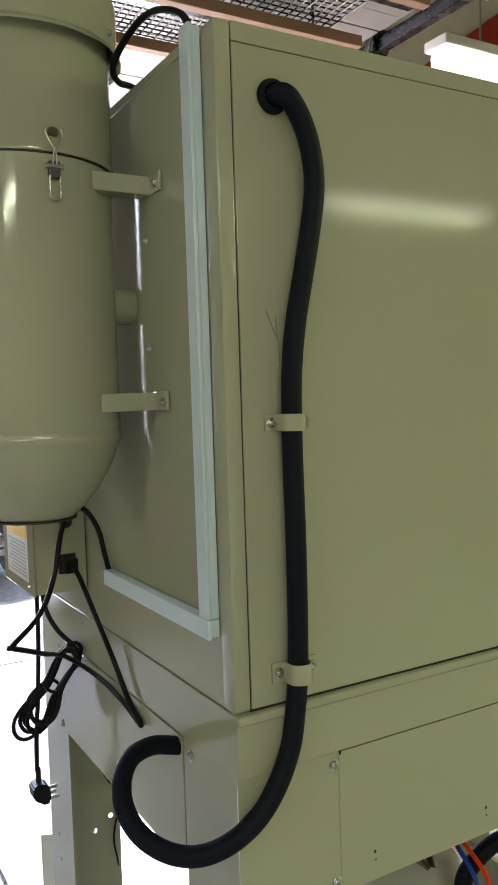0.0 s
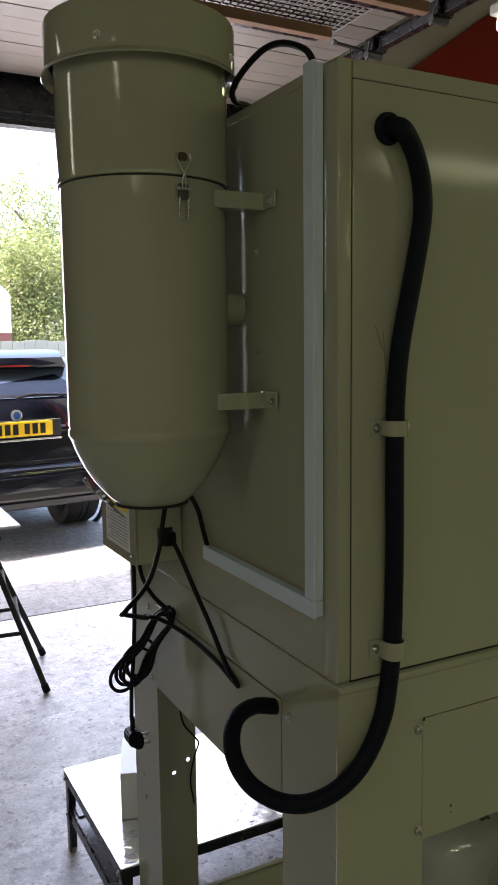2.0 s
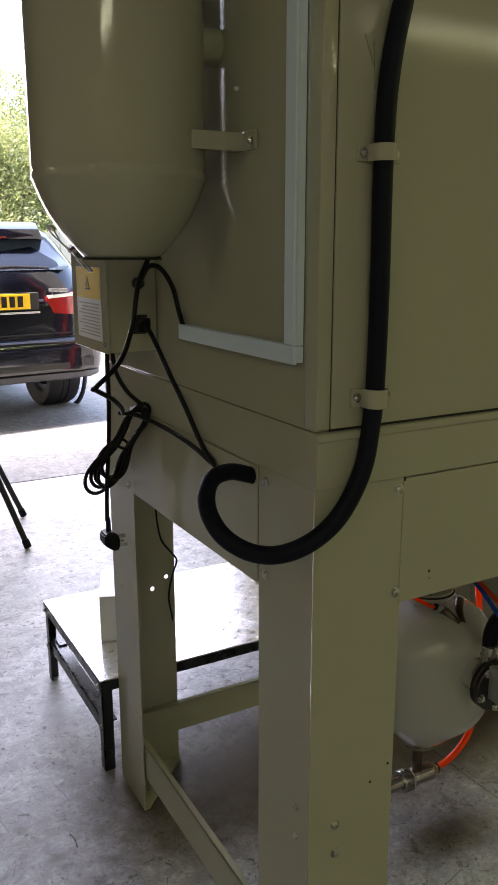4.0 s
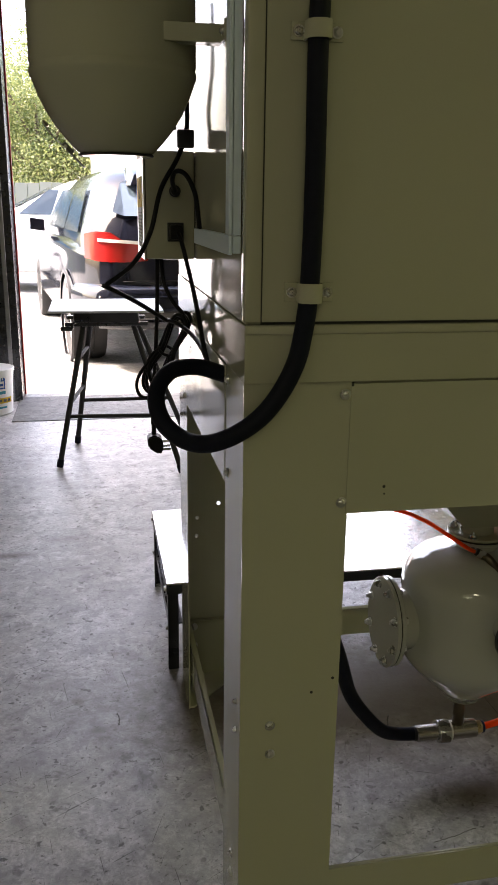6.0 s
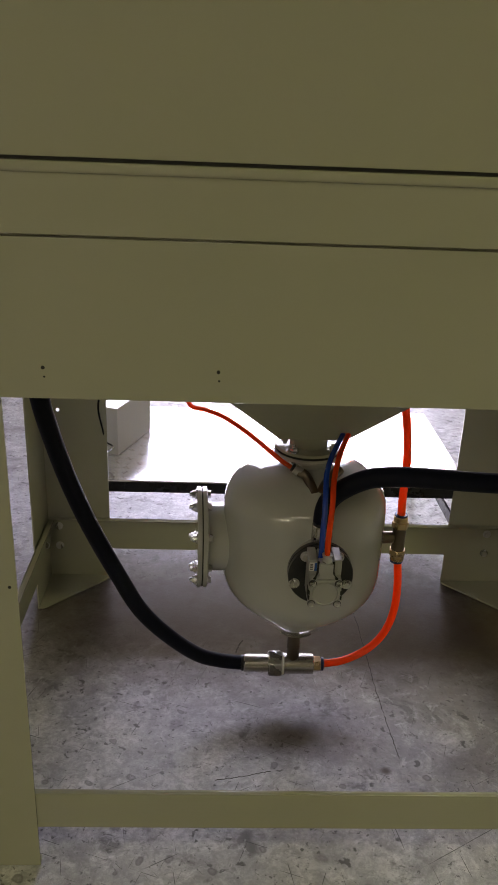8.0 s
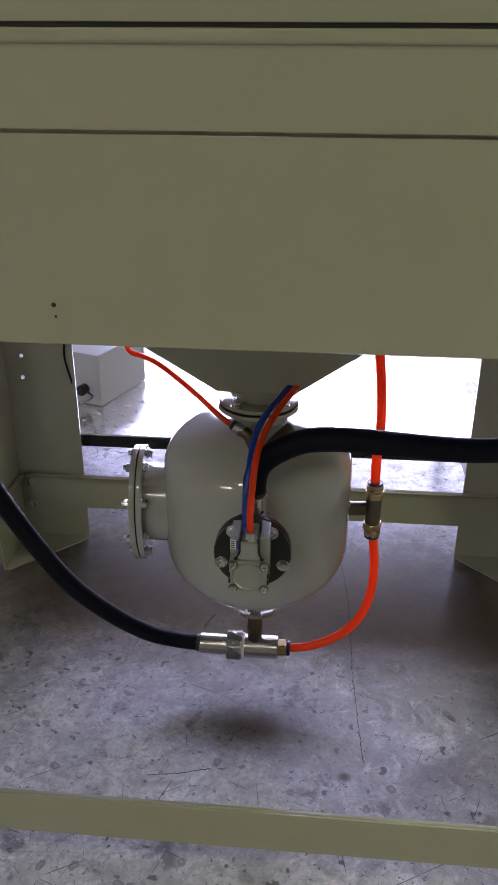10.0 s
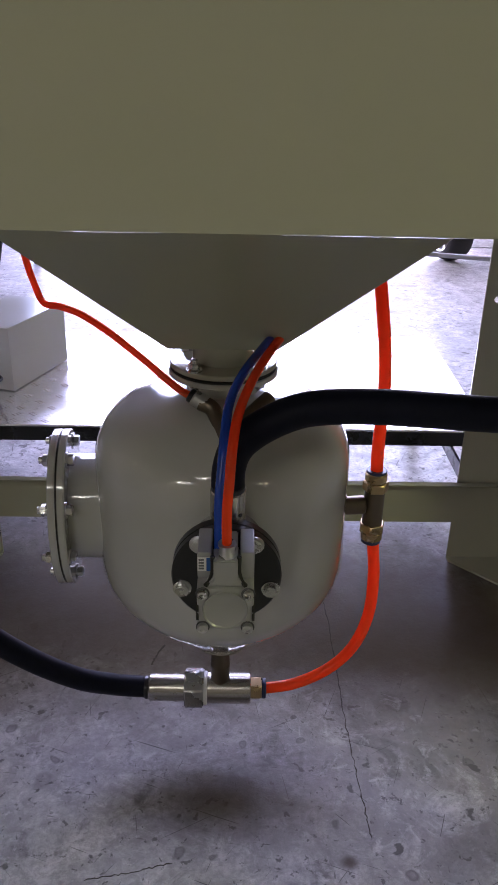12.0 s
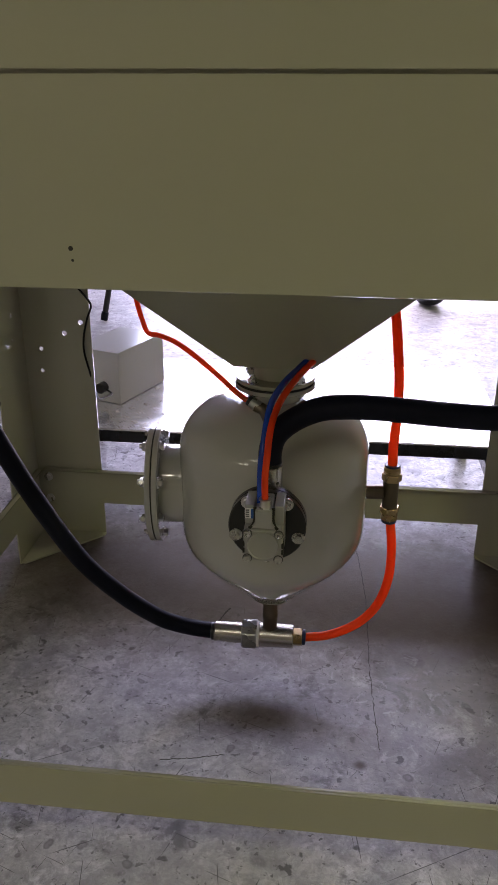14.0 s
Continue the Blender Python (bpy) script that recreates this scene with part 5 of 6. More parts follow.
part("crank_arm", sweep([(0.235, 3.405, 0.69), (0.175, 3.405, 0.685), (0.165, 3.405, 0.655)], 0.006, 10, 4), DARKSTEEL, crank)
part("crank_knob", rod((0.165, 3.405, 0.657), (0.115, 3.405, 0.657), 0.010, 14), BLACK, crank)
LEGS = [((0.215, 3.54, 0.672), (0.078, 3.48, 0.012)), ((0.245, 3.72, 0.672), (0.152, 3.88, 0.012)), ((0.43, 3.51, 0.672), (0.628, 3.32, 0.012)), ((0.45, 3.70, 0.672), (0.714, 3.76, 0.012))]
for a, b in LEGS:
    leg = part("leg", rod(a, b, 0.0125, 14), TYRE, stand)
    d = (Vector(b) - Vector(a)).normalized()
    part("rubber_foot", rod(Vector(b) - d * 0.03, Vector(b) + d * 0.008, 0.016, 14), RUBBER, leg)


def on_leg(i, z):
    a, b = Vector(LEGS[i][0]), Vector(LEGS[i][1])
    return a + (b - a) * ((a.z - z) / (a.z - b.z))


for i, j, z in ((0, 1, 0.30), (2, 3, 0.30), (0, 2, 0.24), (1, 3, 0.24), (2, 3, 0.44), (0, 1, 0.50)):
    part("brace", rod(on_leg(i, z), on_leg(j, z + 0.02), 0.009, 10), TYRE, stand)

# ---- tub by the door jamb ----
tub = thing("plastic_tub", (-0.345, 4.60, 0), label="white plastic tub with blue and yellow print by the jamb", category="bucket")
m = Matrix.Translation((-0.345, 4.60, 0))
part("body", lathe([(0.0, 0.004), (0.108, 0.004), (0.113, 0.009), (0.127, 0.258), (0.128, 0.262), (0.125, 0.262), (0.111, 0.012), (0, 0.010)], 56, m), WHITE, tub)
part("lid", lathe([(0.129, 0.252), (0.133, 0.253), (0.134, 0.268), (0.131, 0.271), (0.12, 0.268), (0, 0.268)], 56, m), WHITE, tub)


def wrap(a0, a1, z0, z1, lift):
    """A printed patch bent round the tub, between two angles in degrees."""
    b = bmesh.new()
    n = max(2, int(abs(a1 - a0) / 6))
    rows = [[b.verts.new((-0.345 + (0.1126 + 0.053 * z + lift) * math.cos(radians(a0 + (a1 - a0) * k / n)), 4.60 + (0.1126 + 0.053 * z + lift) * math.sin(radians(a0 + (a1 - a0) * k / n)), z)) for k in range(n + 1)] for z in (z0, z1)]
    for k in range(n):
        b.faces.new((rows[0][k], rows[0][k + 1], rows[1][k + 1], rows[1][k]))
    bmesh.ops.solidify(b, geom=b.faces[:], thickness=-0.0006)
    return b


lab = part("printed_band", wrap(-120, -20, 0.075, 0.108, 0.0006), YELLOW, tub, "yellow printed band")
for k in range(6):
    part("text_bar", wrap(-112 + 15 * k, -102 + 15 * k, 0.084, 0.099, 0.0014), INK, lab)
logo = part("logo_shape", wrap(-75, -45, 0.16, 0.225, 0.0006), BLUEPRINT, tub, "blue printed shape")
part("logo_inset", wrap(-71, -49, 0.168, 0.205, 0.0014), WHITE, logo)
part("logo_bar", wrap(-66, -52, 0.178, 0.192, 0.0022), BLUEPRINT, logo)
part("text_bar", wrap(-76, -44, 0.130, 0.147, 0.0006), TEALPRINT, tub, "teal printed bar")
part("text_bar", wrap(-68, -40, 0.045, 0.056, 0.0006), TEALPRINT, tub, "teal printed bar")

# ---- mesh-sided garden cart ----
cart = thing("mesh_cart", (1.96, 4.235, 0), -32, label="grey wire-mesh garden cart on four pneumatic wheels", category="cart")


def cart_wheel(x, y, t):
    m = pose(x, y, 0.128, 0, 0, t) @ pose(0, 0, 0, 0, 90, 0)
    prof = []
    for k in range(13):
        a = math.pi * (k / 12) - math.pi / 2
        prof.append((0.085 + 0.043 * math.cos(a) ** 0.6 if abs(math.cos(a)) > 1e-6 else 0.085, 0.058 * math.sin(a)))
    w = part("wheel", lathe(prof, 36, m), TYRE, cart, "black pneumatic tyre on a pale rim", local=True)
    part("rim", lathe([(0.086, -0.056), (0.078, -0.050), (0.074, -0.012), (0.074, 0.012), (0.078, 0.050), (0.086, 0.056)], 32, m), ALLOY, w, local=True)
    for k in range(5):
        mm = m @ pose(0, 0, 0, 0, 0, 72 * k)
        b = box(0.012, 0.078, -0.011, 0.011, -0.03, -0.022, 0.002)
        b.transform(mm)
        part("spoke", b, ALLOY, w, local=True)
    part("hub", lathe([(0, -0.046), (0.017, -0.044), (0.02, -0.03), (0.02, 0.04), (0, 0.04)], 20, m), DARKSTEEL, w, local=True)


for x, y, t in ((-0.221, -0.457, 48), (0.097, -0.095, 48), (0.0, 0.72, 0), (0.46, 0.72, 0)):
    cart_wheel(x, y, t)
part("axle", rod((-0.20, -0.434, 0.128), (0.08, -0.115, 0.128), 0.009, 10), DARKSTEEL, cart, local=True)
part("axle", rod((0.03, 0.72, 0.128), (0.43, 0.72, 0.128), 0.009, 10), DARKSTEEL, cart, local=True)
for pts in ([(-0.16, -0.38, 0.128), (-0.14, -0.40, 0.075), (0.5, -0.28, 0.08)], [(0.02, -0.32, 0.08), (0.12, -0.30, 0.17), (0.2, -0.29, 0.258)], [(-0.05, -0.27, 0.128), (-0.03, -0.27, 0.2), (-0.03, -0.27, 0.258)], [(-0.05, -0.27, 0.12), (0.1, 0.2, 0.15), (0.23, 0.7, 0.14)]):
    part("frame_tube", sweep(pts, 0.011, 10, 4), GALV, cart, local=True)
part("bearing_block", box(-0.085, -0.035, -0.30, -0.25, 0.10, 0.25, 0.004), GALV, cart, local=True)
BW0, BW1, BD0, BD1, BZ = -0.12, 0.58, -0.30, 0.86, 0.262
for a, b in (((BW0, BD0), (BW1, BD0)), ((BW0, BD1), (BW1, BD1)), ((BW0, BD0), (BW0, BD1)), ((BW1, BD0), (BW1, BD1))):
    for z in (BZ, BZ + 0.32):
        part("basket_rail", rod((*a, z), (*b, z), 0.010, 10), GALV, cart, local=True)
b = bmesh.new()
for k in range(15):
    x = BW0 + (BW1 - BW0) * k / 14
    for y in (BD0, BD1):
        b = sweep([(x, y, BZ), (x, y, BZ + 0.32)], 0.0026, 6, 1, b)
    b = sweep([(x, BD0, BZ), (x, BD1, BZ)], 0.0026, 6, 1, b)
for k in range(19):
    y = BD0 + (BD1 - BD0) * k / 18
    for x in (BW0, BW1):
        b = sweep([(x, y, BZ), (x, y, BZ + 0.32)], 0.0026, 6, 1, b)
    b = sweep([(BW0, y, BZ), (BW1, y, BZ)], 0.0026, 6, 1, b)
for k in range(1, 6):
    z = BZ + 0.32 * k / 6
    for y in (BD0, BD1):
        b = sweep([(BW0, y, z), (BW1, y, z)], 0.0026, 6, 1, b)
    for x in (BW0, BW1):
        b = sweep([(x, BD0, z), (x, BD1, z)], 0.0026, 6, 1, b)
part("wire_mesh", b, TRACKSTEEL, cart, local=True, kind="stuff")
crate = thing("dark_crate", (2.26, 4.325, 0.268), -32, label="black slatted plastic crate standing in the mesh cart", category="crate")
for z in (0.002, 0.075, 0.15, 0.225):
    for x0, x1, y0, y1 in ((-0.14, 0.14, -0.11, -0.10), (-0.14, 0.14, 0.10, 0.11), (-0.14, -0.13, -0.099, 0.099), (0.13, 0.14, -0.099, 0.099)):
        part("slat", box(x0, x1, y0, y1, z, z + 0.045, 0.002), BLACK, crate, local=True)
for x in (-0.135, 0.0, 0.135):
    for y in (-0.098, 0.098):
        part("upright", box(x - 0.008, x + 0.008, y - 0.0015, y + 0.0015, 0.0, 0.27, 0.0005), BLACK, crate, local=True)


# ---- vehicles outside ----
def rounded(w, z0, z1, r, n=4):
    """Right half and left half of a rounded box section, as (x, z)."""
    out = []
    for cx, cz, a0 in ((w - r, z0 + r, -90), (w - r, z1 - r, 0), (-w + r, z1 - r, 90), (-w + r, z0 + r, 180)):
        for k in range(n + 1):
            a = radians(a0 + 90 * k / n)
            out.append((cx + r * math.cos(a), cz + r * math.sin(a)))
    return out


def loft(rings):
    b = bmesh.new()
    vs = [[b.verts.new(p) for p in ring] for ring in rings]
    for p, q in zip(vs, vs[1:]):
        for i in range(len(p)):
            b.faces.new((p[i], p[(i + 1) % len(p)], q[(i + 1) % len(q)], q[i]))
    b.faces.new(vs[0])
    b.faces.new(vs[-1])
    return b


def road_wheel(parent, x, y, r, w, out):
    m = pose(x, y, r, 0, 90, 0)
    t = w / 2
    tyre = part("wheel", lathe([(r * 0.62, -t * 0.8), (r * 0.8, -t), (r * 0.95, -t * 0.97), (r, -t * 0.7), (r, -t * 0.24), (r * 0.975, -t * 0.22), (r * 0.975, -t * 0.16), (r, -t * 0.14), (r, t * 0.14), (r * 0.975, t * 0.16), (r * 0.975, t * 0.22), (r, t * 0.24), (r, t * 0.7), (r * 0.95, t * 0.97), (r * 0.8, t), (r * 0.62, t * 0.8)], 56, m), TYRE, parent, "black grooved tyre on an alloy rim", local=True)
    part("rim", lathe([(r * 0.64, -t * 0.8), (r * 0.56, -t * 0.6), (r * 0.56, t * 0.6), (r * 0.64, t * 0.8)], 40, m), ALLOY, tyre, local=True)
    for k in range(7):
        b = box(0.03, r * 0.58, -0.022, 0.022, out * t * 0.5 - 0.012, out * t * 0.5 + 0.012, 0.004)
        b.transform(m @ pose(0, 0, 0, 0, 0, 360 / 7 * k))
        part("spoke", b, ALLOY, tyre, local=True)
    part("hub", lathe([(0, out * t * 0.6), (0.05, out * t * 0.58), (0.055, out * t * 0.3), (0.055, 0)], 24, m), ALLOY, tyre, local=True)


def car(name, at, turn, label, paint, size, group="vehicles in the yard"):
    """A hatch-backed car: rear at its origin, driving along its own y."""
    lx, ly, lz = size
    ob = thing(name, at, turn, label, "car", group)
    st = [(0.0, 0.60, 0.50, 1.02, 0.12), (0.02, 0.69, 0.47, 1.07, 0.13), (0.06, 0.765, 0.45, 1.10, 0.13), (0.13, 0.83, 0.43, 1.11, 0.13), (0.26, 0.885, 0.42, 1.11, 0.13), (0.48, 0.925, 0.42, 1.11, 0.13), (1.2, 0.965, 0.30, 1.11, 0.12), (2.4, 0.965, 0.30, 1.10, 0.12), (3.4, 0.96, 0.30, 1.07, 0.14), (4.1, 0.94, 0.32, 0.99, 0.18), (4.55, 0.86, 0.36, 0.88, 0.2), (4.80, 0.70, 0.42, 0.76, 0.15)]
    body = part("body", loft([[(x * lx, y * ly, z * lz) for x, z in rounded(w, z0, z1, r)] for y, w, z0, z1, r in st]), paint, ob, local=True)

    def level(z, w, y0, y1, r):
        pts = []
        for cx, cy, a0 in ((w - r, y0 + r, -90), (w - r, y1 - r, 0), (-w + r, y1 - r, 90), (-w + r, y0 + r, 180)):
            for k in range(5):
                a = radians(a0 + 90 * k / 4)
                pts.append(((cx + r * math.cos(a)) * lx, (cy + r * math.sin(a)) * ly, z * lz))
        return pts
    part("cabin", loft([level(1.03, 0.90, 0.02, 3.75, 0.42), level(1.14, 0.885, 0.05, 3.5, 0.42), level(1.29, 0.84, 0.10, 3.1, 0.40), level(1.36, 0.815, 0.15, 2.95, 0.38), level(1.55, 0.75, 0.34, 2.5, 0.34), level(1.63, 0.70, 0.44, 2.3, 0.32), level(1.68, 0.64, 0.58, 2.15, 0.28), level(1.70, 0.52, 0.8, 2.0, 0.2)]), paint, ob, local=True)

    def pane(name, pts, material=CARGLASS, lab="dark tinted glass", depth=0.012):
        b = bmesh.new()
        b.faces.new([b.verts.new((x * lx, y * ly, z * lz)) for x, y, z in pts])
        bmesh.ops.solidify(b, geom=b.faces[:], thickness=depth)
        return part(name, b, material, ob, lab, local=True)
    pane("rear_window", [(-0.68, 0.170, 1.34), (-0.60, 0.108, 1.31), (0.60, 0.108, 1.31), (0.68, 0.170, 1.34), (0.58, 0.36, 1.57), (0.52, 0.372, 1.60), (-0.52, 0.372, 1.60), (-0.58, 0.36, 1.57)])
    pane("windscreen", [(-0.74, 3.50, 1.14), (0.74, 3.50, 1.14), (0.62, 2.53, 1.57), (-0.62, 2.53, 1.57)])
    for s in (-1, 1):
        for y0, y1, u0, u1 in ((0.55, 1.45, 0.75, 1.42), (1.52, 2.40, 1.50, 2.25), (2.48, 3.05, 2.33, 2.5)):
            pane("side_window", [(s * 0.896, y0, 1.17), (s * 0.896, y1, 1.17), (s * 0.782, u1, 1.54), (s * 0.782, u0, 1.54)])
        pane("door_mirror", [(s * 0.93, 3.0, 1.10), (s * 1.08, 3.02, 1.12), (s * 1.08, 3.02, 1.25), (s * 0.93, 3.0, 1.23)], paint, "", 0.08)
        for y in (0.95, 3.88):
            road_wheel(ob, s * 0.81 * lx, y * ly, 0.37 * lz, 0.29 * lx, s)
        part("wheel_arch", lathe([(0.40 * lz, 0), (0.44 * lz, 0.0), (0.44 * lz, 0.02), (0.40 * lz, 0.02)], 40, pose((s * 0.965 - 0.01) * lx, 0.95 * ly, 0.39 * lz, 0, 90, 0)), BUMPER, ob, local=True)
    return ob


suv = car("parked_suv", (1.09, 5.92, -0.07), 8, "glossy black estate car parked with its tailgate to the doorway", CARBLACK, (0.97, 1, 0.9))


def on_suv(name, b, material, parent=None, lab=""):
    return part(name, b, material, parent or suv, lab, local=True)


b = loft([[(x, y, z) for x, z in rounded(w, z0, z1, r)] for y, w, z0, z1, r in ((-0.07, 0.60, 0.42, 0.64, 0.06), (-0.05, 0.70, 0.40, 0.665, 0.08), (-0.01, 0.785, 0.39, 0.69, 0.10), (0.07, 0.855, 0.385, 0.70, 0.10), (0.22, 0.905, 0.385, 0.70, 0.10), (0.50, 0.945, 0.39, 0.69, 0.10))])
on_suv("rear_bumper", b, CARBLACK)
on_suv("bumper_ledge", loft([[(x, y, 0.595), (x, y - 0.02, 0.60), (x, y - 0.02, 0.612), (x, y + 0.02, 0.622)] for x, y in ((-0.80, 0.01), (-0.70, -0.045), (-0.58, -0.066), (0.58, -0.066), (0.70, -0.045), (0.80, 0.01))]), CARBLACK, None, "glossy black bumper ledge")
on_suv("bumper_insert", box(-0.52, 0.52, -0.076, -0.03, 0.455, 0.505, 0.012), GASKET, None, "matt black lower bumper")
on_suv("diffuser", loft([[(x, y, 0.375), (x, y - 0.03, 0.39), (x, y - 0.03, 0.425), (x, y + 0.05, 0.43)] for x, y in ((-0.80, 0.06), (-0.70, -0.03), (-0.56, -0.06), (0.56, -0.06), (0.70, -0.03), (0.80, 0.06))]), BUMPER, None, "grey plastic lower lip")
for s in (-1, 1):
    tip = on_suv("exhaust_tip", prism([(-0.05, -0.036), (0.05, -0.036), (0.056, -0.028), (0.056, 0.028), (0.05, 0.036), (-0.05, 0.036), (-0.056, 0.028), (-0.056, -0.028)], 0.10, pose(s * 0.66, 0.03, 0.50, 90, 0, 0), None, 0.008), BUMPER, None, "dark square exhaust trim")
    on_suv("pipe_mouth", lathe([(0.030, 0), (0.027, 0.003), (0.024, 0), (0, 0.001)], 28, pose(s * 0.66, -0.069, 0.50, 90, 0, 0)), BLACK, tip)
    b = loft([[(s * x, y, z) for x, y, z in ring] for ring in (
        [(0.395, -0.002, 0.955), (0.385, -0.002, 0.985), (0.385, 0.06, 0.985), (0.395, 0.06, 0.955)],
        [(0.44, -0.004, 0.865), (0.44, 0.000, 0.990), (0.44, 0.07, 0.990), (0.44, 0.07, 0.865)],
        [(0.60, 0.000, 0.855), (0.60, 0.006, 1.000), (0.60, 0.08, 1.000), (0.60, 0.08, 0.855)],
        [(0.70, 0.030, 0.855), (0.70, 0.036, 1.065), (0.70, 0.11, 1.065), (0.70, 0.11, 0.855)],
        [(0.79, 0.085, 0.86), (0.79, 0.094, 1.070), (0.79, 0.16, 1.070), (0.79, 0.16, 0.86)],
        [(0.865, 0.210, 0.88), (0.865, 0.222, 1.05), (0.845, 0.26, 1.05), (0.845, 0.26, 0.88)])])
    lens = on_suv("tail_light", b, TAIL, None, "red tail light lens")
    on_suv("clear_strip", loft([[(s * x, y - 0.006, z - 0.011), (s * x, y - 0.005, z + 0.011), (s * x, y + 0.02, z + 0.011), (s * x, y + 0.02, z - 0.011)] for x, y, z in ((0.40, -0.002, 0.985), (0.60, 0.002, 1.0), (0.70, 0.032, 1.005), (0.785, 0.085, 1.01))]), WHITE, lens, "clear upper strip")
on_suv("spoiler", loft([[(-w, y, z0), (w, y, z0), (w - 0.03, y, z1), (-w + 0.03, y, z1)] for w, y, z0, z1 in ((0.44, 0.24, 1.405, 1.43), (0.50, 0.27, 1.395, 1.475), (0.53, 0.40, 1.40, 1.525), (0.50, 0.62, 1.44, 1.54))]), CARBLACK, None, "black roof spoiler")
on_suv("brake_light", box(-0.2, 0.2, 0.232, 0.25, 1.409, 1.419, 0.002), TAIL, None, "thin red brake light")
on_suv("wiper", sweep([(0.02, 0.078, 1.185), (0.16, 0.085, 1.205), (0.46, 0.098, 1.192)], 0.012, 8, 4), BLACK, None, "black rear wiper")
on_suv("emblem", lathe([(0.042, 0), (0.042, 0.008), (0.036, 0.011), (0, 0.011)], 32, pose(0, 0.028, 1.06, 90, 0, 0)), ALLOY, None, "round badge")
on_suv("emblem_disc", lathe([(0.026, 0), (0.026, 0.012), (0, 0.0125)], 32, pose(0, 0.028, 1.06, 90, 0, 0)), BLUEPRINT, None, "blue badge centre")
for x in (0.42, 0.495):
    on_suv("model_badge", box(x, x + 0.06, -0.004, 0.03, 1.02, 1.045, 0.003), ALLOY, None, "plain chrome badge bar")
on_suv("plate_recess", box(-0.33, 0.33, -0.002, 0.03, 0.895, 1.022, 0.006), GASKET, None, "black recess round the plate")
on_suv("handle_bar", box(-0.33, 0.33, -0.016, 0.03, 0.872, 0.888, 0.006), ALLOY, None, "bright tailgate strip")
plate = on_suv("number_plate", box(-0.26, 0.26, -0.008, 0.03, 0.905, 1.015, 0.003), PLATE, None, "yellow rear number plate")
for k in range(7):
    x = -0.222 + 0.060 * k + (0.026 if k > 3 else 0)
    on_suv("character_bar", box(x, x + 0.040, -0.0098, -0.0075, 0.922, 0.998), BLACK, plate)
on_suv("shut_line", box(-0.62, 0.62, -0.004, 0.02, 0.715, 0.722, 0.002), GASKET, None, "tailgate shut line")

car("white_hatchback", (1.8, 13.0, -0.06), 88, "white hatchback parked side-on across the yard", CARWHITE, (0.92, 0.84, 0.95))

# ---- across the yard ----
fence = thing("panel_fence", (-5, 17.5, -0.05), label="weathered grey-green board fence along the yard", category="fence")
x = -13.0
while x < 6.0:
    part("board", box(x, x + 0.235, 17.5, 17.53, -0.05, 1.63 + 0.015 * math.sin(x * 7), 0.004), FENCE, fence)
    x += 0.245
for z in (0.3, 1.4):
    part("fence_rail", box(-13, 6.0, 17.535, 17.60, z, z + 0.09), FENCE, fence)

blue = thing("blue_container", (-2.9, 19.5, -0.05), label="faded blue ribbed steel container behind the fence", category="container")
CBLUE = shader("faded_blue_steel", (0.035, 0.11, 0.17), 0.5, vary=0.12)
part("body", box(-5.4, -1.85, 18.8, 21.2, -0.05, 2.25, 0.02), CBLUE, blue)
for k in range(16):
    part("rib", box(-5.3 + 0.21 * k, -5.2 + 0.21 * k, 18.77, 18.80, 0.05, 2.2, 0.01), CBLUE, blue)

house = thing("white_house", (2.2, 22, -0.05), label="small white-boarded gable building on a brick base", category="house")
HX0, HX1, HY0, HY1 = 0.3, 3.95, 20.2, 26
part("brick_base", box(HX0, HX1, HY0, HY1, -0.05, 1.85), BRICK, house)
part("wall", prism([(HX0, 1.855), (HX1, 1.855), (HX1, 2.70), (HX1 - 0.12, 2.86), (3.5, 3.12), (2.1, 3.34), (0.7, 3.12), (HX0 + 0.12, 2.86), (HX0, 2.70)], HY1 - HY0, aim(0, HY1, 0, (1, 0, 0), (0, 0, 1))), RENDERWALL, house, smooth=False)
part("roof", prism([(HX1 + 0.03, 2.69), (HX1 - 0.1, 2.88), (3.51, 3.15), (2.1, 3.37), (0.69, 3.15), (HX0 + 0.1, 2.88), (HX0 - 0.03, 2.69), (HX0 + 0.01, 2.69), (HX0 + 0.13, 2.862), (0.7, 3.123), (2.1, 3.343), (3.5, 3.123), (HX1 - 0.13, 2.862), (HX1 - 0.01, 2.69)], HY1 - HY0 + 0.1, aim(0, HY1 + 0.05, 0, (1, 0, 0), (0, 0, 1))), shader("pale_roof_sheet", (0.6, 0.6, 0.6), 0.6, vary=0.06), house, smooth=False)
win = part("window", box(2.95, 3.55, HY0 - 0.03, HY0 + 0.02, 1.95, 2.5, 0.01), WHITE, house, "white-framed window")
part("pane", box(3.0, 3.5, HY0 - 0.036, HY0 - 0.03, 2.0, 2.45), CARGLASS, win)


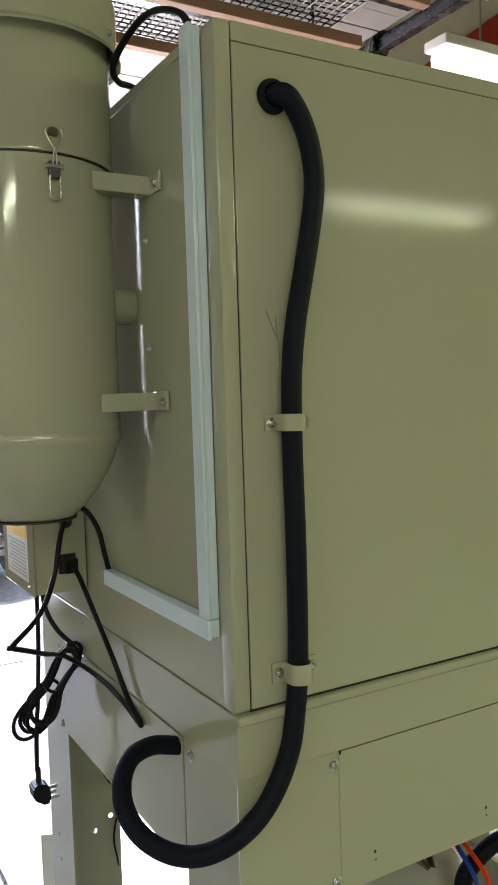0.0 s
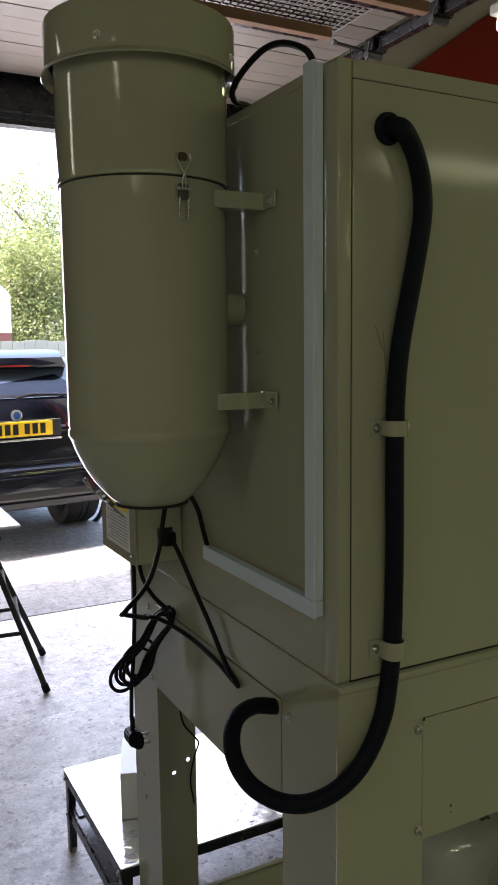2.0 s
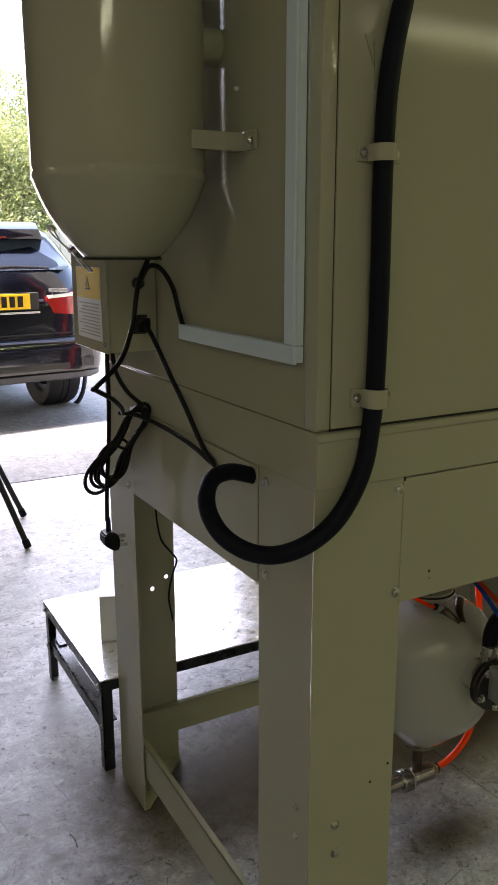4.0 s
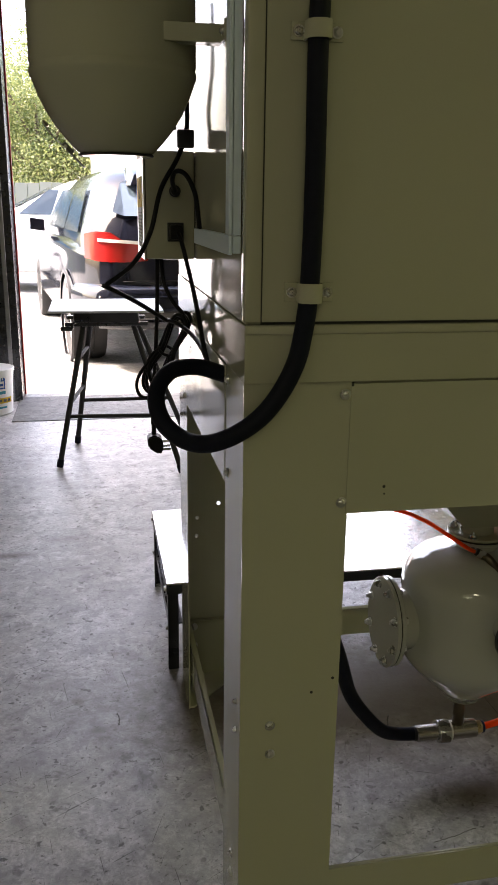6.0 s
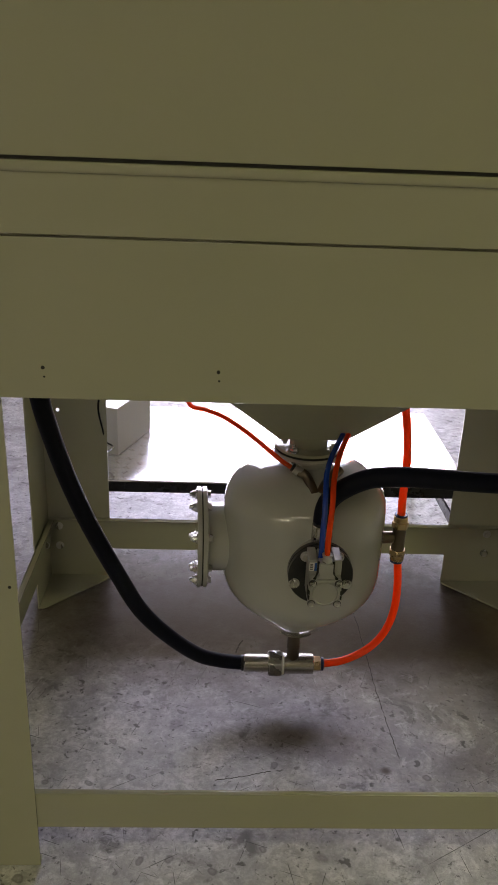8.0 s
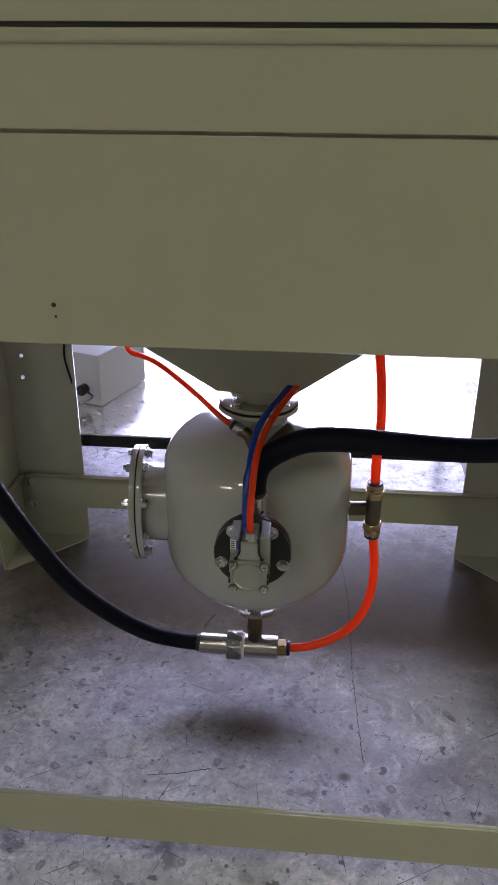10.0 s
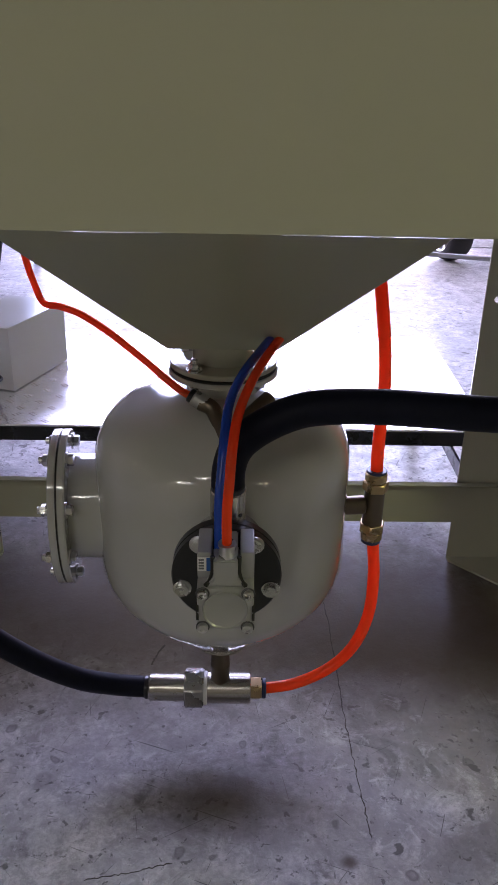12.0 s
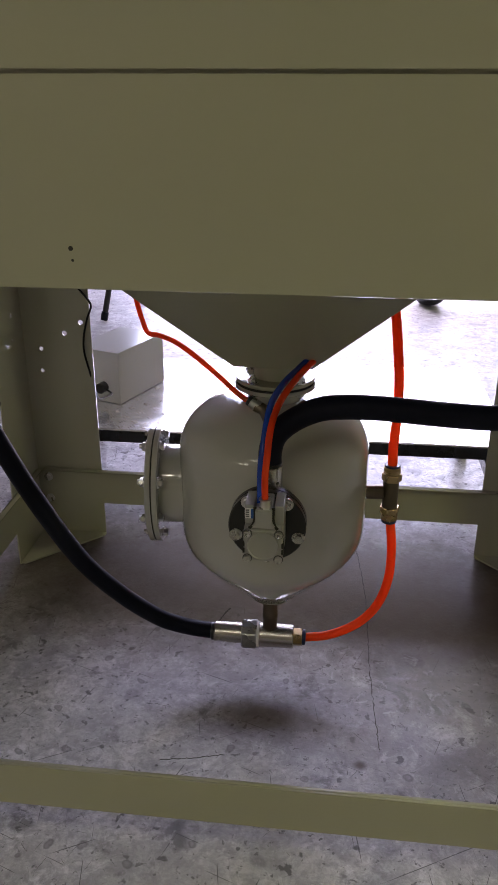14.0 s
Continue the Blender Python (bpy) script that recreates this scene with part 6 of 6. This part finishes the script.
def tree(x, y, h, spread, seed):
    """Tapered trunk, forking limbs and a crown of loose leaf sprays."""
    rnd = random.Random(seed)
    ob = thing("broadleaf_tree", (x, y, -0.05), label="full-leaved summer tree beyond the yard", category="tree", group="trees beyond the yard")
    trunk = bmesh.new()
    trunk = lathe([(0.26, 0), (0.2, h * 0.1), (0.16, h * 0.3), (0.1, h * 0.55), (0.03, h * 0.85)], 12, Matrix.Translation((x, y, -0.05)), trunk)
    tips = []
    for k in range(9):
        a = 2 * math.pi * k / 9 + rnd.uniform(-0.3, 0.3)
        z0 = h * rnd.uniform(0.22, 0.6)
        r = spread * rnd.uniform(0.5, 0.95)
        z1 = z0 + h * rnd.uniform(0.08, 0.35)
        p = [(x, y, z0), (x + r * 0.5 * math.cos(a), y + r * 0.5 * math.sin(a), (z0 + z1) / 2 + 0.1), (x + r * math.cos(a), y + r * math.sin(a), z1)]
        trunk = sweep(p, 0.05, 6, 4, trunk)
        tips += [Vector(p[1]), Vector(p[2])]
    part("trunk", trunk, BARK, ob)
    tips += [Vector((x + rnd.uniform(-0.6, 0.6) * spread, y + rnd.uniform(-0.6, 0.6) * spread, h * rnd.uniform(0.3, 0.97))) for k in range(26)]
    vs, fs = [], []
    for c in tips:
        rad = spread * rnd.uniform(0.22, 0.42)
        for k in range(760):
            d = Vector((rnd.gauss(0, 1), rnd.gauss(0, 1), rnd.gauss(0, 1))).normalized()
            p = c + d * rad * rnd.uniform(0.35, 1.1) * Vector((1, 1, 0.8)).length / 1.62
            u = Vector((rnd.gauss(0, 1), rnd.gauss(0, 1), rnd.gauss(0, 0.6))).normalized()
            w = u.cross(d + Vector((rnd.gauss(0, 0.5), rnd.gauss(0, 0.5), rnd.gauss(0, 0.5)))).normalized()
            s = rnd.uniform(0.024, 0.06)
            n = len(vs)
            vs += [p - u * s, p + w * s * 0.55, p + u * s, p - w * s * 0.55]
            fs.append((n, n + 1, n + 2, n + 3))
    me = bpy.data.meshes.new("leaves")
    me.from_pydata([tuple(v) for v in vs], [], fs)
    b = bmesh.new()
    b.from_mesh(me)
    bpy.data.meshes.remove(me)
    part("crown", b, LEAF, ob, smooth=False, kind="stuff")


for k, (x, y, h, sp) in enumerate(((-7.5, 27, 6.4, 3.0), (-3.2, 29, 6.6, 3.2), (0.6, 30, 6.6, 3.0), (4.6, 29, 7.3, 3.3), (7.4, 28, 6.9, 3.2), (12.0, 30, 6.8, 3.2), (-1.2, 25.5, 4.8, 2.4), (5.6, 25, 4.8, 2.3), (2.6, 33, 7.2, 3.4), (-5.5, 33, 7.2, 3.4))):
    tree(x, y, h, sp, 20 + k)
b = bmesh.new()
vs, fs = [], []
rnd = random.Random(7)
for k in range(48000):
    p = Vector((rnd.uniform(-16, 20), 23.4 + rnd.uniform(-0.6, 0.6), rnd.uniform(0, 1) ** 0.7 * (2.3 + 0.5 * math.sin(k))))
    u = Vector((rnd.gauss(0, 1), rnd.gauss(0, 1), rnd.gauss(0, 1))).normalized()
    w = u.cross(Vector((rnd.gauss(0, 1), rnd.gauss(0, 1), rnd.gauss(0, 1)))).normalized()
    s = rnd.uniform(0.026, 0.06)
    n = len(vs)
    vs += [tuple(p - u * s), tuple(p + w * s * 0.6), tuple(p + u * s), tuple(p - w * s * 0.6)]
    fs.append((n, n + 1, n + 2, n + 3))
me = bpy.data.meshes.new("hedge")
me.from_pydata(vs, [], fs)
b.from_mesh(me)
bpy.data.meshes.remove(me)
solo("hedge", b, LEAF, "dense green hedge growing beyond the yard fence", "hedge", kind="stuff", smooth=False)

# ---- bricks of the end wall beside the jamb ----
bb = box(-0.1065, 0.1065, -0.008, 0.012, 0.0, 0.064, 0.003, None, 1)
brick_mesh = to_mesh("brick", bb, BRICK, False)
bb = box(-0.051, 0.051, -0.008, 0.012, 0.0, 0.064, 0.003, None, 1)
half_mesh = to_mesh("brick", bb, BRICK, False)
rnd = random.Random(3)
for row in range(36):
    z = 0.006 + 0.0752 * row
    x = DOOR_L - 0.142
    k = 0
    while k < 4:
        half = k == 0 and row % 2
        w = 0.102 if half else 0.213
        ob = new("brick", half_mesh if half else brick_mesh)
        ob.parent = wall
        ob.location = (x - w / 2, rnd.uniform(-0.0015, 0.0015), z)
        x -= w + 0.011
        k += 1
